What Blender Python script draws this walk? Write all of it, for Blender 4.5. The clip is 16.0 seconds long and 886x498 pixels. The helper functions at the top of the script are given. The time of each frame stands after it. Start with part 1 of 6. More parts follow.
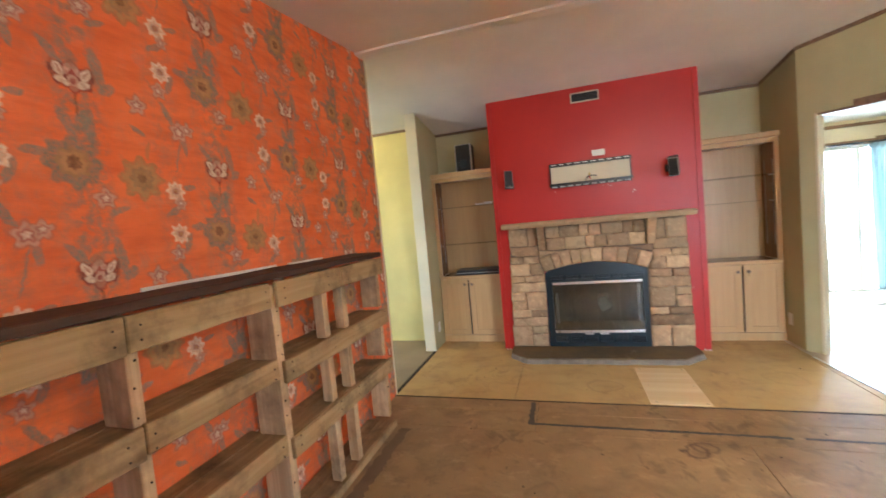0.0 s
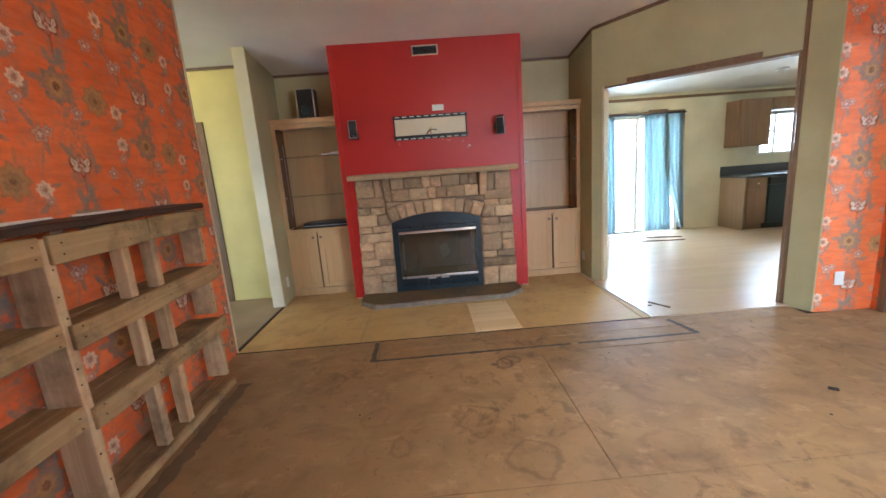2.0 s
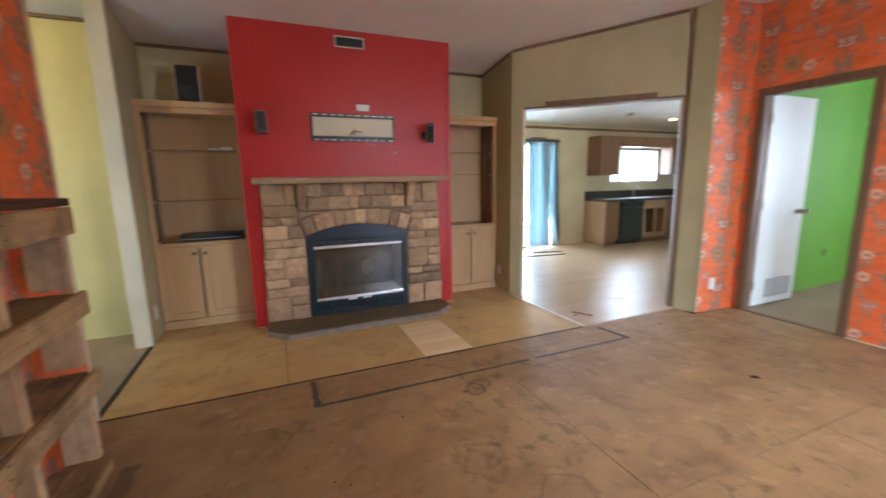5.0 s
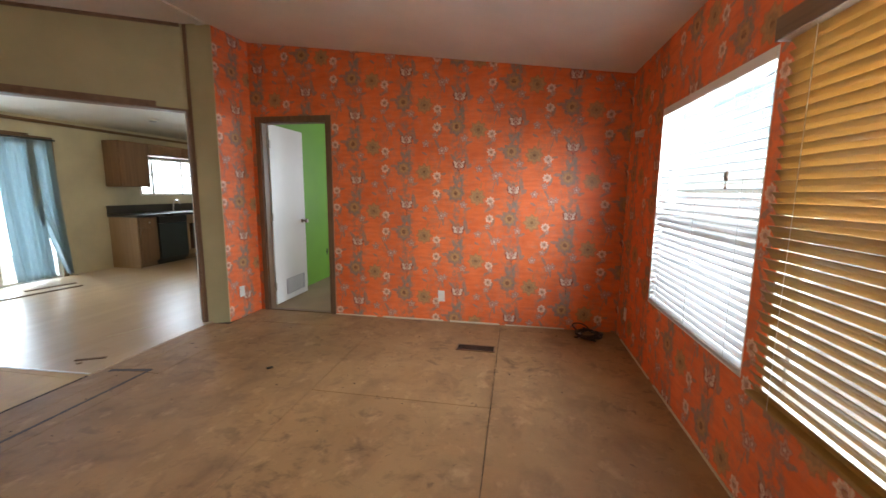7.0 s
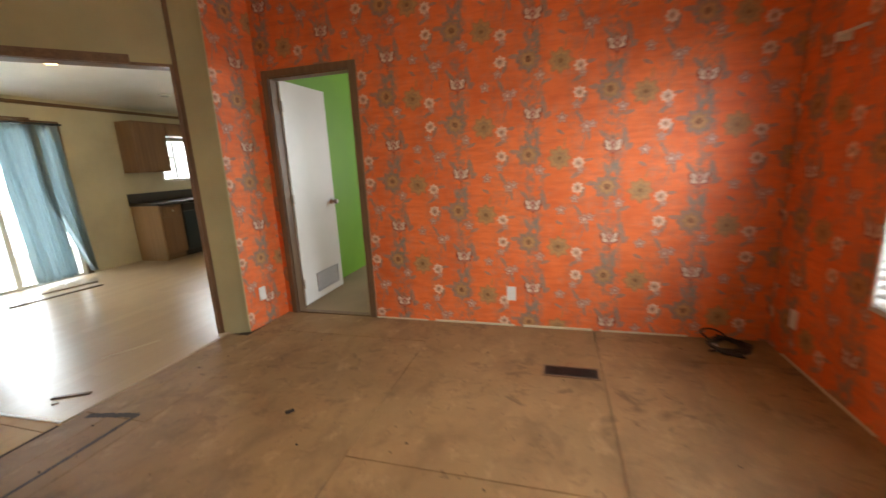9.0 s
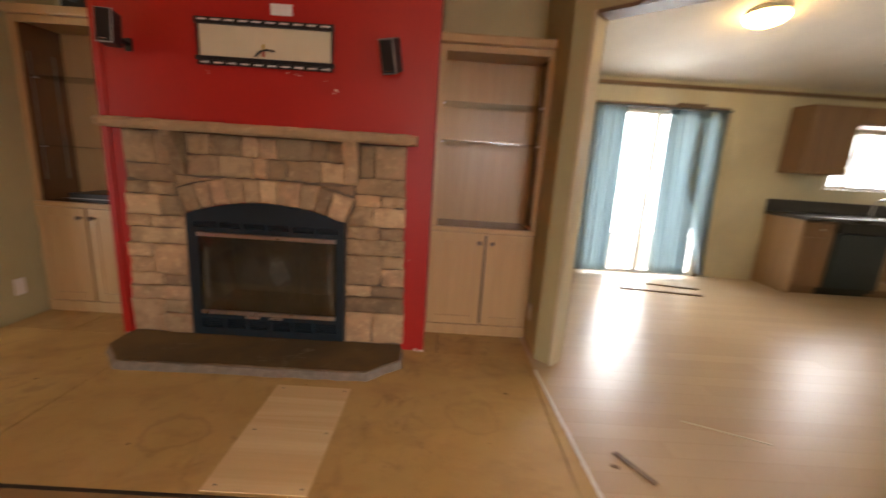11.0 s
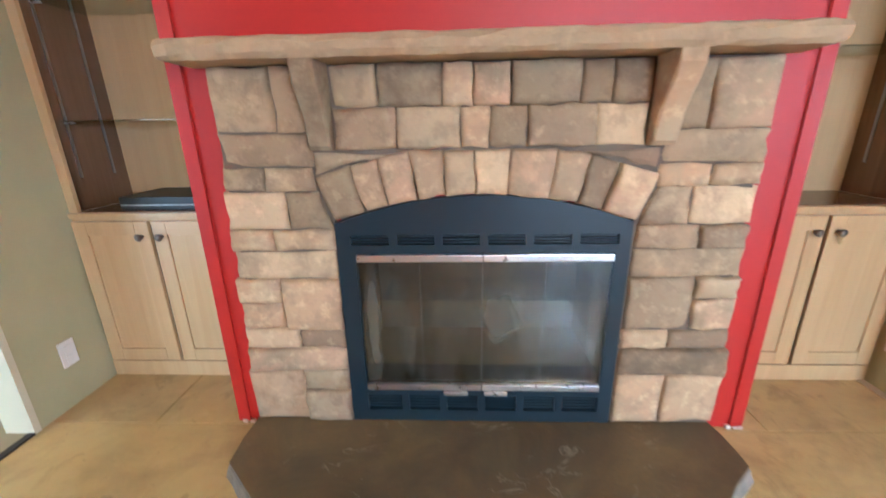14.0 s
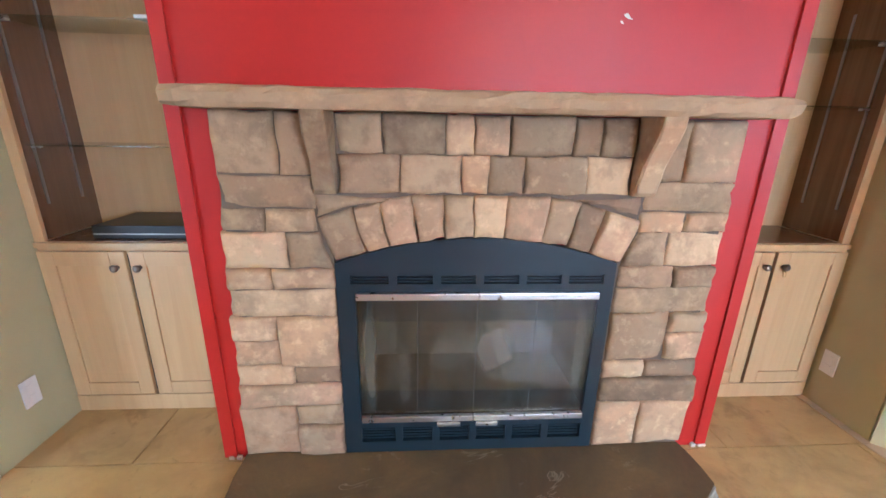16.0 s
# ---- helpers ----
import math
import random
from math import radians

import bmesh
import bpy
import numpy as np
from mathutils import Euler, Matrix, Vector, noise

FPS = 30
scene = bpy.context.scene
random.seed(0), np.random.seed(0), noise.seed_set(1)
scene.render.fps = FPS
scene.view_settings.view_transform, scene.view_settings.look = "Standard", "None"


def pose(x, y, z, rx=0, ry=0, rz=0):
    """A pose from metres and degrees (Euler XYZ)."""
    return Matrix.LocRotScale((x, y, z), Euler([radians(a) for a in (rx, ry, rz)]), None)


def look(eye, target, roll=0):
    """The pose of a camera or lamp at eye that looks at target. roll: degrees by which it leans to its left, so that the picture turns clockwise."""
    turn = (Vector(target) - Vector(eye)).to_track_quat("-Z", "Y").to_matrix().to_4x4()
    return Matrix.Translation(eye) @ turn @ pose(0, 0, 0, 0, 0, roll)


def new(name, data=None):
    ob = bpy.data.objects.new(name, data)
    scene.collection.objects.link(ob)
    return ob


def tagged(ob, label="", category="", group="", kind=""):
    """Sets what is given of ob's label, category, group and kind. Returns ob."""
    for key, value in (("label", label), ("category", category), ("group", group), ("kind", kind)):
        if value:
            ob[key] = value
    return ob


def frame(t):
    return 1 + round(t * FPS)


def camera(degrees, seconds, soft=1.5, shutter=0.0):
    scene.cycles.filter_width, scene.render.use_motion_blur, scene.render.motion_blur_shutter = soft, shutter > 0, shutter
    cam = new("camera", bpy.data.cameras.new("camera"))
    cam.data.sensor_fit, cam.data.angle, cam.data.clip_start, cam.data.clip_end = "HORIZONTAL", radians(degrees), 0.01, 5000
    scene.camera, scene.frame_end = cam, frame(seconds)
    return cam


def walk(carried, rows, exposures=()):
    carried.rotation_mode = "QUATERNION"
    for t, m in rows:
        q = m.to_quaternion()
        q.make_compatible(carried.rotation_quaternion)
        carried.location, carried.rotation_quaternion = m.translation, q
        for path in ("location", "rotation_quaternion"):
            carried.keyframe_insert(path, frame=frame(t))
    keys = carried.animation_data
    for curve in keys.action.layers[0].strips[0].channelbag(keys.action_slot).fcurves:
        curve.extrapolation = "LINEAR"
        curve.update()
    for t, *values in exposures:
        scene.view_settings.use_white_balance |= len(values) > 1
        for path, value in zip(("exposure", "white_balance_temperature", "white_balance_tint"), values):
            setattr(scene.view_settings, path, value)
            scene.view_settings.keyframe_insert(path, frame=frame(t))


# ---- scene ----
cam = camera(96.2, 16.0, shutter=0.5)
PATH = [
    (0, (0.81, 0.639, 1.431), (0.229, 2.549, 1.316), -5.2),
    (0.5, (0.852, 0.598, 1.416), (0.472, 2.551, 1.208), -6.0),
    (1, (0.955, 0.584, 1.422), (0.756, 2.551, 1.113), -8.1),
    (1.5, (0.979, 0.577, 1.375), (0.91, 2.541, 1.006), -7.3),
    (2, (1.007, 0.564, 1.386), (1.069, 2.524, 0.992), -4.3),
    (2.5, (0.99, 0.575, 1.372), (1.068, 2.532, 0.964), -2.6),
    (3, (0.889, 0.672, 1.301), (0.977, 2.631, 0.91), -3.1),
    (3.2, (0.845, 0.737, 1.349), (0.905, 2.702, 0.981), -3.9),
    (5.3, (0.35, 1.042, 1.33), (1.385, 2.723, 1.009), -0.7),
    (5.5, (0.351, 1.008, 1.349), (1.596, 2.544, 1.046), -0.7),
    (6, (0.43, 0.927, 1.337), (2.147, 1.912, 1.055), -0.8),
    (6.5, (0.491, 0.824, 1.339), (2.395, 1.366, 1.054), -0.7),
    (7, (0.633, 0.709, 1.346), (2.58, 1.064, 1.06), 0.5),
    (7.5, (0.743, 0.614, 1.337), (2.682, 0.965, 0.995), 0.9),
    (8, (0.885, 0.694, 1.306), (2.788, 1.123, 0.865), -1.2),
    (8.2, (1.016, 0.743, 1.305), (2.924, 1.142, 0.86), -1.4),
    (10.3, (2.192, 2.062, 1.336), (3.376, 3.648, 1.055), 0.2),
    (10.5, (2.214, 2.208, 1.344), (3.04, 4.007, 1.063), 4.2),
    (11, (2.173, 2.505, 1.252), (2.192, 4.458, 0.823), 3.7),
    (11.5, (1.975, 2.818, 1.234), (1.734, 4.743, 0.75), 2.0),
    (12, (1.738, 3.187, 1.188), (1.398, 5.089, 0.673), -0.5),
    (12.5, (1.539, 3.457, 1.147), (1.198, 5.326, 0.522), 0.5),
    (13, (1.356, 3.545, 1.128), (1.13, 5.41, 0.442), 0.6),
    (13.5, (1.189, 3.58, 1.15), (1.055, 5.458, 0.476), 0.3),
    (14, (1.019, 3.663, 1.156), (0.933, 5.566, 0.548), -1.1),
    (14.5, (0.899, 3.715, 1.237), (0.746, 5.675, 0.873), -1.1),
    (15, (0.886, 3.686, 1.33), (0.912, 5.665, 1.038), -0.1),
    (15.5, (0.882, 3.652, 1.314), (0.975, 5.59, 0.827), 0.7),
    (16, (0.889, 3.65, 1.288), (1.004, 5.558, 0.699), 1.1),
]
EXPOSURE = [(0.0, 1.90, 5150, 2), (0.5, 1.76, 5050, 2), (1.5, 1.56, 5000, 3), (3.0, 1.50, 4950, 4), (5.3, 1.34, 5050, 8), (6.0, 1.20, 4500, 0), (6.5, 0.92, 5250, 7), (7.0, 0.55, 5700, 9), (8.2, 0.44, 5950, 8),
            (10.3, 0.88, 6800, 14), (11.0, 0.88, 6800, 18), (12.0, 1.52, 7400, 22), (12.5, 2.10, 6300, 11), (13.0, 2.38, 4550, 0), (14.0, 2.52, 4450, -1), (14.5, 2.42, 4650, 3), (15.5, 2.43, 4500, 5), (16.0, 2.46, 4500, 5)]
walk(cam, [(t, look(eye, target, roll)) for t, eye, target, roll in PATH], EXPOSURE)

# ---- world, sun and large lights ----
world = bpy.data.worlds.new("sky")
scene.world = world
world.use_nodes = True
wn = world.node_tree.nodes
sky = wn.new("ShaderNodeTexSky")
sky.sky_type, sky.sun_disc = "NISHITA", False
sky.sun_elevation, sky.sun_rotation = radians(71), radians(-75)
world.node_tree.links.new(sky.outputs[0], wn["Background"].inputs[0])
wn["Background"].inputs[1].default_value = 0.15

sun_data = bpy.data.lights.new("sun", "SUN")
sun_data.energy, sun_data.angle, sun_data.color = 4.0, radians(0.5), (1.0, 0.95, 0.87)
sun = new("sun", sun_data)
sun.matrix_world = look((-5.0, 4.0, 16.0), (0.0, 2.6, 0.0))


def area_light(name, centre, aim, width, height, watts, colour):
    data = bpy.data.lights.new(name, "AREA")
    data.shape, data.size, data.size_y, data.energy, data.color = "RECTANGLE", width, height, watts, colour
    ob = new(name, data)
    ob.matrix_world = look(centre, aim)
    return ob


DAY = (0.96, 0.98, 1.0)
area_light("daylight_south", (2.43, -1.00, 2.02), (2.43, 1.2, 2.15), 3.4, 1.5, 410, DAY)
area_light("daylight_slider", (4.72, 7.78, 1.0), (4.72, 4.0, 1.0), 1.45, 1.95, 64, (0.88, 0.95, 1.0))
area_light("daylight_kitchen", (7.55, 7.78, 1.57), (7.55, 4.0, 1.57), 1.30, 0.66, 27, (0.90, 0.96, 1.0))
# Daylight assumed to reach the left cabinet from the hall's south side.
area_light("daylight_hall", (-1.65, 3.47, 1.05), (-1.4, 5.0, 1.05), 0.72, 1.80, 4.5, DAY)
# Added fill lamp inside the bedroom; no window is built for it.
area_light("bedroom_fill", (7.5, 1.2, 1.5), (4.6, 2.2, 1.2), 1.2, 1.2, 32, DAY)


# ---- materials ----
class Nodes:
    """Short hand for building a node tree."""

    def __init__(self, tree):
        self.tree = tree

    def add(self, kind, operation=None):
        node = self.tree.nodes.new(kind)
        if operation:
            node.operation = operation
        return node

    def put(self, socket, value):
        if isinstance(value, bpy.types.NodeSocket):
            self.tree.links.new(value, socket)
        else:
            socket.default_value = value

    def math(self, op, a, b=0.0, c=0.0):
        node = self.add("ShaderNodeMath", operation=op)
        for socket, value in zip(node.inputs, (a, b, c)):
            self.put(socket, value)
        return node.outputs[0]

    def mix(self, fac, a, b, blend="MIX"):
        node = self.add("ShaderNodeMix")
        node.data_type, node.blend_type = "RGBA", blend
        self.put(node.inputs[0], fac)
        for socket, value in ((node.inputs[6], a), (node.inputs[7], b)):
            self.put(socket, (*value, 1.0) if isinstance(value, tuple) and len(value) == 3 else value)
        return node.outputs[2]

    def ramp(self, fac, stops):
        node = self.add("ShaderNodeValToRGB")
        while len(node.color_ramp.elements) < len(stops):
            node.color_ramp.elements.new(0.5)
        for element, (place, value) in zip(node.color_ramp.elements, stops):
            element.position = place
            element.color = (value, value, value, 1) if isinstance(value, (int, float)) else (*value, 1)
        self.put(node.inputs[0], fac)
        return node.outputs[0]

    def noise(self, vector, scale, detail=3.0, rough=0.55, distort=0.0):
        node = self.add("ShaderNodeTexNoise")
        self.put(node.inputs["Vector"], vector)
        for key, value in (("Scale", scale), ("Detail", detail), ("Roughness", rough), ("Distortion", distort)):
            node.inputs[key].default_value = value
        return node.outputs[0]

    def coords(self, stretch=(1, 1, 1)):
        tex = self.add("ShaderNodeTexCoord").outputs["Object"]
        node = self.add("ShaderNodeMapping")
        self.put(node.inputs[0], tex)
        node.inputs["Scale"].default_value = stretch
        return node.outputs[0]


def material(name, rough=0.6, metal=0.0):
    m = bpy.data.materials.new(name)
    m.use_nodes = True
    n = Nodes(m.node_tree)
    bsdf = m.node_tree.nodes["Principled BSDF"]
    bsdf.inputs["Roughness"].default_value = rough
    bsdf.inputs["Metallic"].default_value = metal
    return m, n, bsdf


def bump(n, bsdf, height, strength=0.3, distance=0.005):
    node = n.add("ShaderNodeBump")
    node.inputs["Strength"].default_value = strength
    node.inputs["Distance"].default_value = distance
    n.put(node.inputs["Height"], height)
    n.put(bsdf.inputs["Normal"], node.outputs[0])


def painted(name, colour, rough=0.55, grain=220.0, wear=0.10, relief=0.15, stretch=(1, 1, 1)):
    """A painted or plain surface with blotches at two scales and fine relief."""
    m, n, bsdf = material(name, rough)
    at = n.coords(stretch)
    broad = n.noise(at, 1.7, 4.0)
    fine = n.noise(at, grain, 2.0)
    low = tuple(c * (1 - 1.6 * wear) for c in colour)
    high = tuple(min(1, c * (1 + 0.8 * wear)) for c in colour)
    col = n.mix(n.ramp(broad, ((0.3, 0.0), (0.7, 1.0))), low, high)
    col = n.mix(n.math("MULTIPLY", fine, 0.25), col, tuple(c * 0.75 for c in colour))
    n.put(bsdf.inputs["Base Color"], col)
    n.put(bsdf.inputs["Roughness"], n.math("MULTIPLY_ADD", broad, 0.25, rough - 0.12))
    bump(n, bsdf, fine, relief, 0.002)
    return m


def wood(name, light, dark, along="z", rough=0.45, scale=1.0, dirt=0.0):
    """Wood with grain along one axis; each piece differs a little."""
    m, n, bsdf = material(name, rough)
    stretch = {"x": (0.6, 14, 14), "y": (14, 0.6, 14), "z": (14, 14, 0.6)}[along]
    at = n.coords(tuple(s * scale for s in stretch))
    rnd = n.add("ShaderNodeObjectInfo").outputs["Random"]
    shift = n.add("ShaderNodeVectorMath", operation="ADD")
    n.put(shift.inputs[0], at)
    comb = n.add("ShaderNodeCombineXYZ")
    for socket in comb.inputs:
        n.put(socket, n.math("MULTIPLY", rnd, 37.0))
    n.put(shift.inputs[1], comb.outputs[0])
    grain = n.noise(shift.outputs[0], 2.2, 5.0, 0.6, 0.9)
    fine = n.noise(shift.outputs[0], 14.0, 3.0, 0.6)
    col = n.mix(n.ramp(grain, ((0.35, 0.0), (0.68, 1.0))), dark, light)
    col = n.mix(n.math("MULTIPLY", fine, 0.35), col, dark)
    col = n.mix(n.math("MULTIPLY", rnd, 0.35), col, tuple(c * 0.78 for c in light))
    if dirt:
        blot = n.ramp(n.noise(n.coords(), 3.5, 5.0, 0.65), ((0.48, 0.0), (0.68, 1.0)))
        col = n.mix(n.math("MULTIPLY", blot, dirt), col, (0.055, 0.038, 0.024))
    n.put(bsdf.inputs["Base Color"], col)
    bump(n, bsdf, fine, 0.2, 0.002)
    return m


def wallpaper_group():
    """Orange wallpaper with a half-drop repeat of flowers, seen by the way along the wall (u) and the height (z)."""
    tree = bpy.data.node_groups.new("flower_print", "ShaderNodeTree")
    tree.interface.new_socket("u", in_out="INPUT", socket_type="NodeSocketFloat")
    tree.interface.new_socket("z", in_out="INPUT", socket_type="NodeSocketFloat")
    tree.interface.new_socket("Color", in_out="OUTPUT", socket_type="NodeSocketColor")
    n = Nodes(tree)
    gin, gout = n.add("NodeGroupInput"), n.add("NodeGroupOutput")
    comb = n.add("ShaderNodeCombineXYZ")
    n.put(comb.inputs[0], gin.outputs[0])
    n.put(comb.inputs[2], gin.outputs[1])
    wob = n.add("ShaderNodeTexNoise")
    n.put(wob.inputs["Vector"], comb.outputs[0])
    wob.inputs["Scale"].default_value = 34.0
    sep = n.add("ShaderNodeSeparateColor")
    n.put(sep.inputs[0], wob.outputs[1])
    u = n.math("ADD", gin.outputs[0], n.math("MULTIPLY_ADD", sep.outputs[0], 0.022, -0.011))
    z = n.math("ADD", gin.outputs[1], n.math("MULTIPLY_ADD", sep.outputs[1], 0.022, -0.011))
    PW, PH, DROP = 0.537, 0.645, 0.245

    def cell(cu, cz):
        du = n.math("SUBTRACT", u, cu)
        col = n.math("ROUND", n.math("DIVIDE", du, PW))
        dx = n.math("MULTIPLY_ADD", col, -PW, du)
        dz = n.math("MULTIPLY_ADD", col, DROP, n.math("SUBTRACT", z, cz))
        row = n.math("ROUND", n.math("DIVIDE", dz, PH))
        return dx, n.math("MULTIPLY_ADD", row, -PH, dz)

    def disc(r, radius, edge=0.004):
        node = n.add("ShaderNodeMapRange")
        n.put(node.inputs[0], r)
        n.put(node.inputs[1], n.math("SUBTRACT", radius, edge) if not isinstance(radius, float) else radius - edge)
        n.put(node.inputs[2], n.math("ADD", radius, edge) if not isinstance(radius, float) else radius + edge)
        node.inputs[3].default_value, node.inputs[4].default_value = 1.0, 0.0
        return node.outputs[0]

    broad = n.noise(comb.outputs[0], 2.0, 3.0)
    cloud = n.noise(comb.outputs[0], 11.0, 4.0, 0.6)
    colour = n.mix(n.ramp(broad, ((0.35, 0.0), (0.65, 1.0))), (0.74, 0.145, 0.026), (0.86, 0.205, 0.046))
    colour = n.mix(n.ramp(cloud, ((0.45, 0.0), (0.75, 0.35))), colour, (0.88, 0.28, 0.11))
    squash = n.add("ShaderNodeVectorMath", operation="MULTIPLY")
    n.put(squash.inputs[0], comb.outputs[0])
    squash.inputs[1].default_value = (2.0, 1.0, 11.0)
    streak = n.noise(squash.outputs[0], 2.2, 4.0, 0.6)
    colour = n.mix(n.ramp(streak, ((0.44, 0.0), (0.72, 0.5))), colour, (0.53, 0.085, 0.022))
    GREY, TAN, BROWN, CREAM, WINE = (0.25, 0.225, 0.165), (0.46, 0.25, 0.09), (0.20, 0.075, 0.03), (0.90, 0.76, 0.58), (0.33, 0.04, 0.03)
    LEAF = (0.25, 0.245, 0.195)

    patchy = n.ramp(n.noise(comb.outputs[0], 75.0, 4.0, 0.7), ((0.30, 0.35), (0.60, 1.0)))
    tone = n.ramp(n.noise(comb.outputs[0], 28.0, 3.0), ((0.3, 0.0), (0.7, 0.55)))

    def over(mask, col, alpha):
        nonlocal colour
        drawn = n.mix(tone, col, tuple(c * 0.55 for c in col))
        colour = n.mix(n.math("MULTIPLY", n.math("MULTIPLY", mask, patchy), alpha), colour, drawn)

    def leaf(cu, cz, a, b, turn, col=LEAF, alpha=0.85):
        dx, dz = cell(cu, cz)
        c, s = math.cos(radians(turn)), math.sin(radians(turn))
        p = n.math("ADD", n.math("MULTIPLY", dx, c / a), n.math("MULTIPLY", dz, s / a))
        q = n.math("ADD", n.math("MULTIPLY", dx, -s / b), n.math("MULTIPLY", dz, c / b))
        r = n.math("SQRT", n.math("ADD", n.math("MULTIPLY", p, p), n.math("MULTIPLY", q, q)))
        over(disc(r, 1.0, 0.16), col, alpha)

    def flower(cu, cz, radius, petals, wave, rings, alpha=0.85):
        dx, dz = cell(cu, cz)
        r = n.math("SQRT", n.math("ADD", n.math("MULTIPLY", dx, dx), n.math("MULTIPLY", dz, dz)))
        ang = n.math("ARCTAN2", dx, dz)
        lobe = n.math("MULTIPLY_ADD", n.math("COSINE", n.math("MULTIPLY", ang, petals)), wave, 1.0)
        r = n.math("DIVIDE", r, lobe)
        for part, col in rings:
            over(disc(r, radius * part), col, alpha)

    # washed grey growth round the winged blooms, then stems, leaves and blooms
    wash = n.ramp(n.noise(comb.outputs[0], 19.0, 5.0, 0.65, 0.3), ((0.44, 0.0), (0.60, 1.0)))
    for cu, wide, amount in ((0.01, 0.085, 0.72), (-0.03, 0.12, 0.30), (0.30, 0.09, 0.34)):
        dx, dz = cell(cu, -0.2)
        band = n.math("MAXIMUM", n.math("SUBTRACT", 1.0, n.math("DIVIDE", n.math("ABSOLUTE", dx), wide)), 0.0)
        over(n.math("MULTIPLY", n.math("MINIMUM", n.math("MULTIPLY", band, 2.0), 1.0), wash), GREY, amount)
    faded = n.ramp(n.noise(comb.outputs[0], 11.0, 5.0, 0.7, 0.4), ((0.54, 0.0), (0.68, 1.0)))
    over(faded, (0.44, 0.25, 0.16), 0.42)
    leaf(0.015, -0.13, 0.050, 0.022, 60); leaf(-0.035, -0.15, 0.050, 0.018, 115); leaf(0.03, -0.16, 0.05, 0.016, 95)
    leaf(0.075, 0.055, 0.065, 0.020, 100); leaf(-0.055, 0.07, 0.05, 0.014, 130); leaf(0.10, -0.01, 0.03, 0.018, 40)
    leaf(0.30, -0.43, 0.040, 0.013, 30); leaf(0.345, -0.56, 0.042, 0.014, 70); leaf(0.38, -0.33, 0.028, 0.011, 10)
    leaf(-0.13, -0.25, 0.038, 0.015, 0); leaf(0.09, -0.43, 0.035, 0.012, 20); leaf(-0.22, -0.44, 0.05, 0.012, 120)
    leaf(0.19, -0.13, 0.03, 0.01, 150); leaf(0.22, -0.20, 0.035, 0.009, 80, TAN, 0.6); leaf(0.38, -0.16, 0.04, 0.012, 100)
    leaf(0.0, -0.075, 0.045, 0.004, 90, BROWN, 0.7); leaf(-0.19, -0.60, 0.08, 0.004, 75, LEAF, 0.7)
    flower(-0.03, -0.276, 0.080, 8.0, 0.11, ((1.0, GREY), (0.62, TAN), (0.46, (0.58, 0.30, 0.11)), (0.26, BROWN)), 0.95)
    flower(0.185, -0.31, 0.076, 8.0, 0.13, ((1.0, (0.40, 0.24, 0.09)), (0.82, (0.52, 0.30, 0.11)), (0.55, (0.34, 0.21, 0.10)), (0.40, TAN), (0.2, BROWN)), 0.85)
    for cu, cz in ((0.315, -0.350), (0.312, -0.522)):
        flower(cu, cz, 0.037, 8.0, 0.13, ((1.0, CREAM), (0.66, (0.62, 0.30, 0.16)), (0.50, CREAM), (0.40, WINE), (0.20, TAN)), 0.97)
    for cu, cz, r in ((-0.175, -0.505, 0.040), (0.05, -0.39, 0.036), (0.20, -0.035, 0.036), (0.295, -0.60, 0.03), (0.33, -0.40, 0.025), (0.40, -0.09, 0.03)):
        flower(cu, cz, r, 5.0, 0.22, ((1.0, (0.44, 0.16, 0.10)), (0.82, (0.68, 0.46, 0.34)), (0.5, WINE), (0.28, CREAM)), 0.8)
    # the winged bloom
    flower(0.0, 0.004, 0.050, 6.0, 0.18, ((1.0, WINE), (0.82, (0.55, 0.26, 0.16)), (0.5, WINE)), 0.9)
    for side in (-1, 1):
        leaf(side * 0.038, 0.006, 0.042, 0.024, side * 68, (0.20, 0.045, 0.03), 0.95)
        leaf(side * 0.038, 0.020, 0.024, 0.013, side * 62, CREAM, 0.95)
        leaf(side * 0.030, -0.014, 0.020, 0.012, side * 25, CREAM, 0.92)
        leaf(side * 0.012, 0.028, 0.020, 0.009, side * 112, (0.70, 0.46, 0.34), 0.85)
        leaf(side * 0.038, 0.020, 0.015, 0.003, side * 62, WINE, 0.7)
    leaf(0.0, -0.006, 0.018, 0.014, 90, (0.74, 0.52, 0.38), 0.9)
    leaf(0.0, -0.010, 0.010, 0.007, 90, WINE, 0.9)
    leaf(0.0, 0.052, 0.022, 0.020, 90, (0.36, 0.22, 0.13), 0.65)
    n.put(gout.inputs[0], colour)
    return tree


PRINT = wallpaper_group()


def wallpaper(name, axis, sign, shift_u, shift_z):
    m, n, bsdf = material(name, 0.62)
    sep = n.add("ShaderNodeSeparateXYZ")
    at = n.coords()
    n.put(sep.inputs[0], at)
    group = n.add("ShaderNodeGroup")
    group.node_tree = PRINT
    n.put(group.inputs[0], n.math("MULTIPLY_ADD", sep.outputs["XYZ".index(axis)], sign, -shift_u))
    n.put(group.inputs[1], n.math("SUBTRACT", sep.outputs[2], shift_z))
    n.put(bsdf.inputs["Base Color"], group.outputs[0])
    bump(n, bsdf, n.noise(at, 160.0, 2.0), 0.12, 0.002)
    return m


PAPER_WEST = wallpaper("wallpaper_west", "Y", 1.0, 1.578, 1.374)
PAPER_EAST = wallpaper("wallpaper_east", "Y", -1.0, -1.278, 1.605)
PAPER_SOUTH = wallpaper("wallpaper_south", "X", -1.0, -3.3, 1.30)
PAPER_NORTH = wallpaper("wallpaper_north", "X", 1.0, 4.40, 1.50)

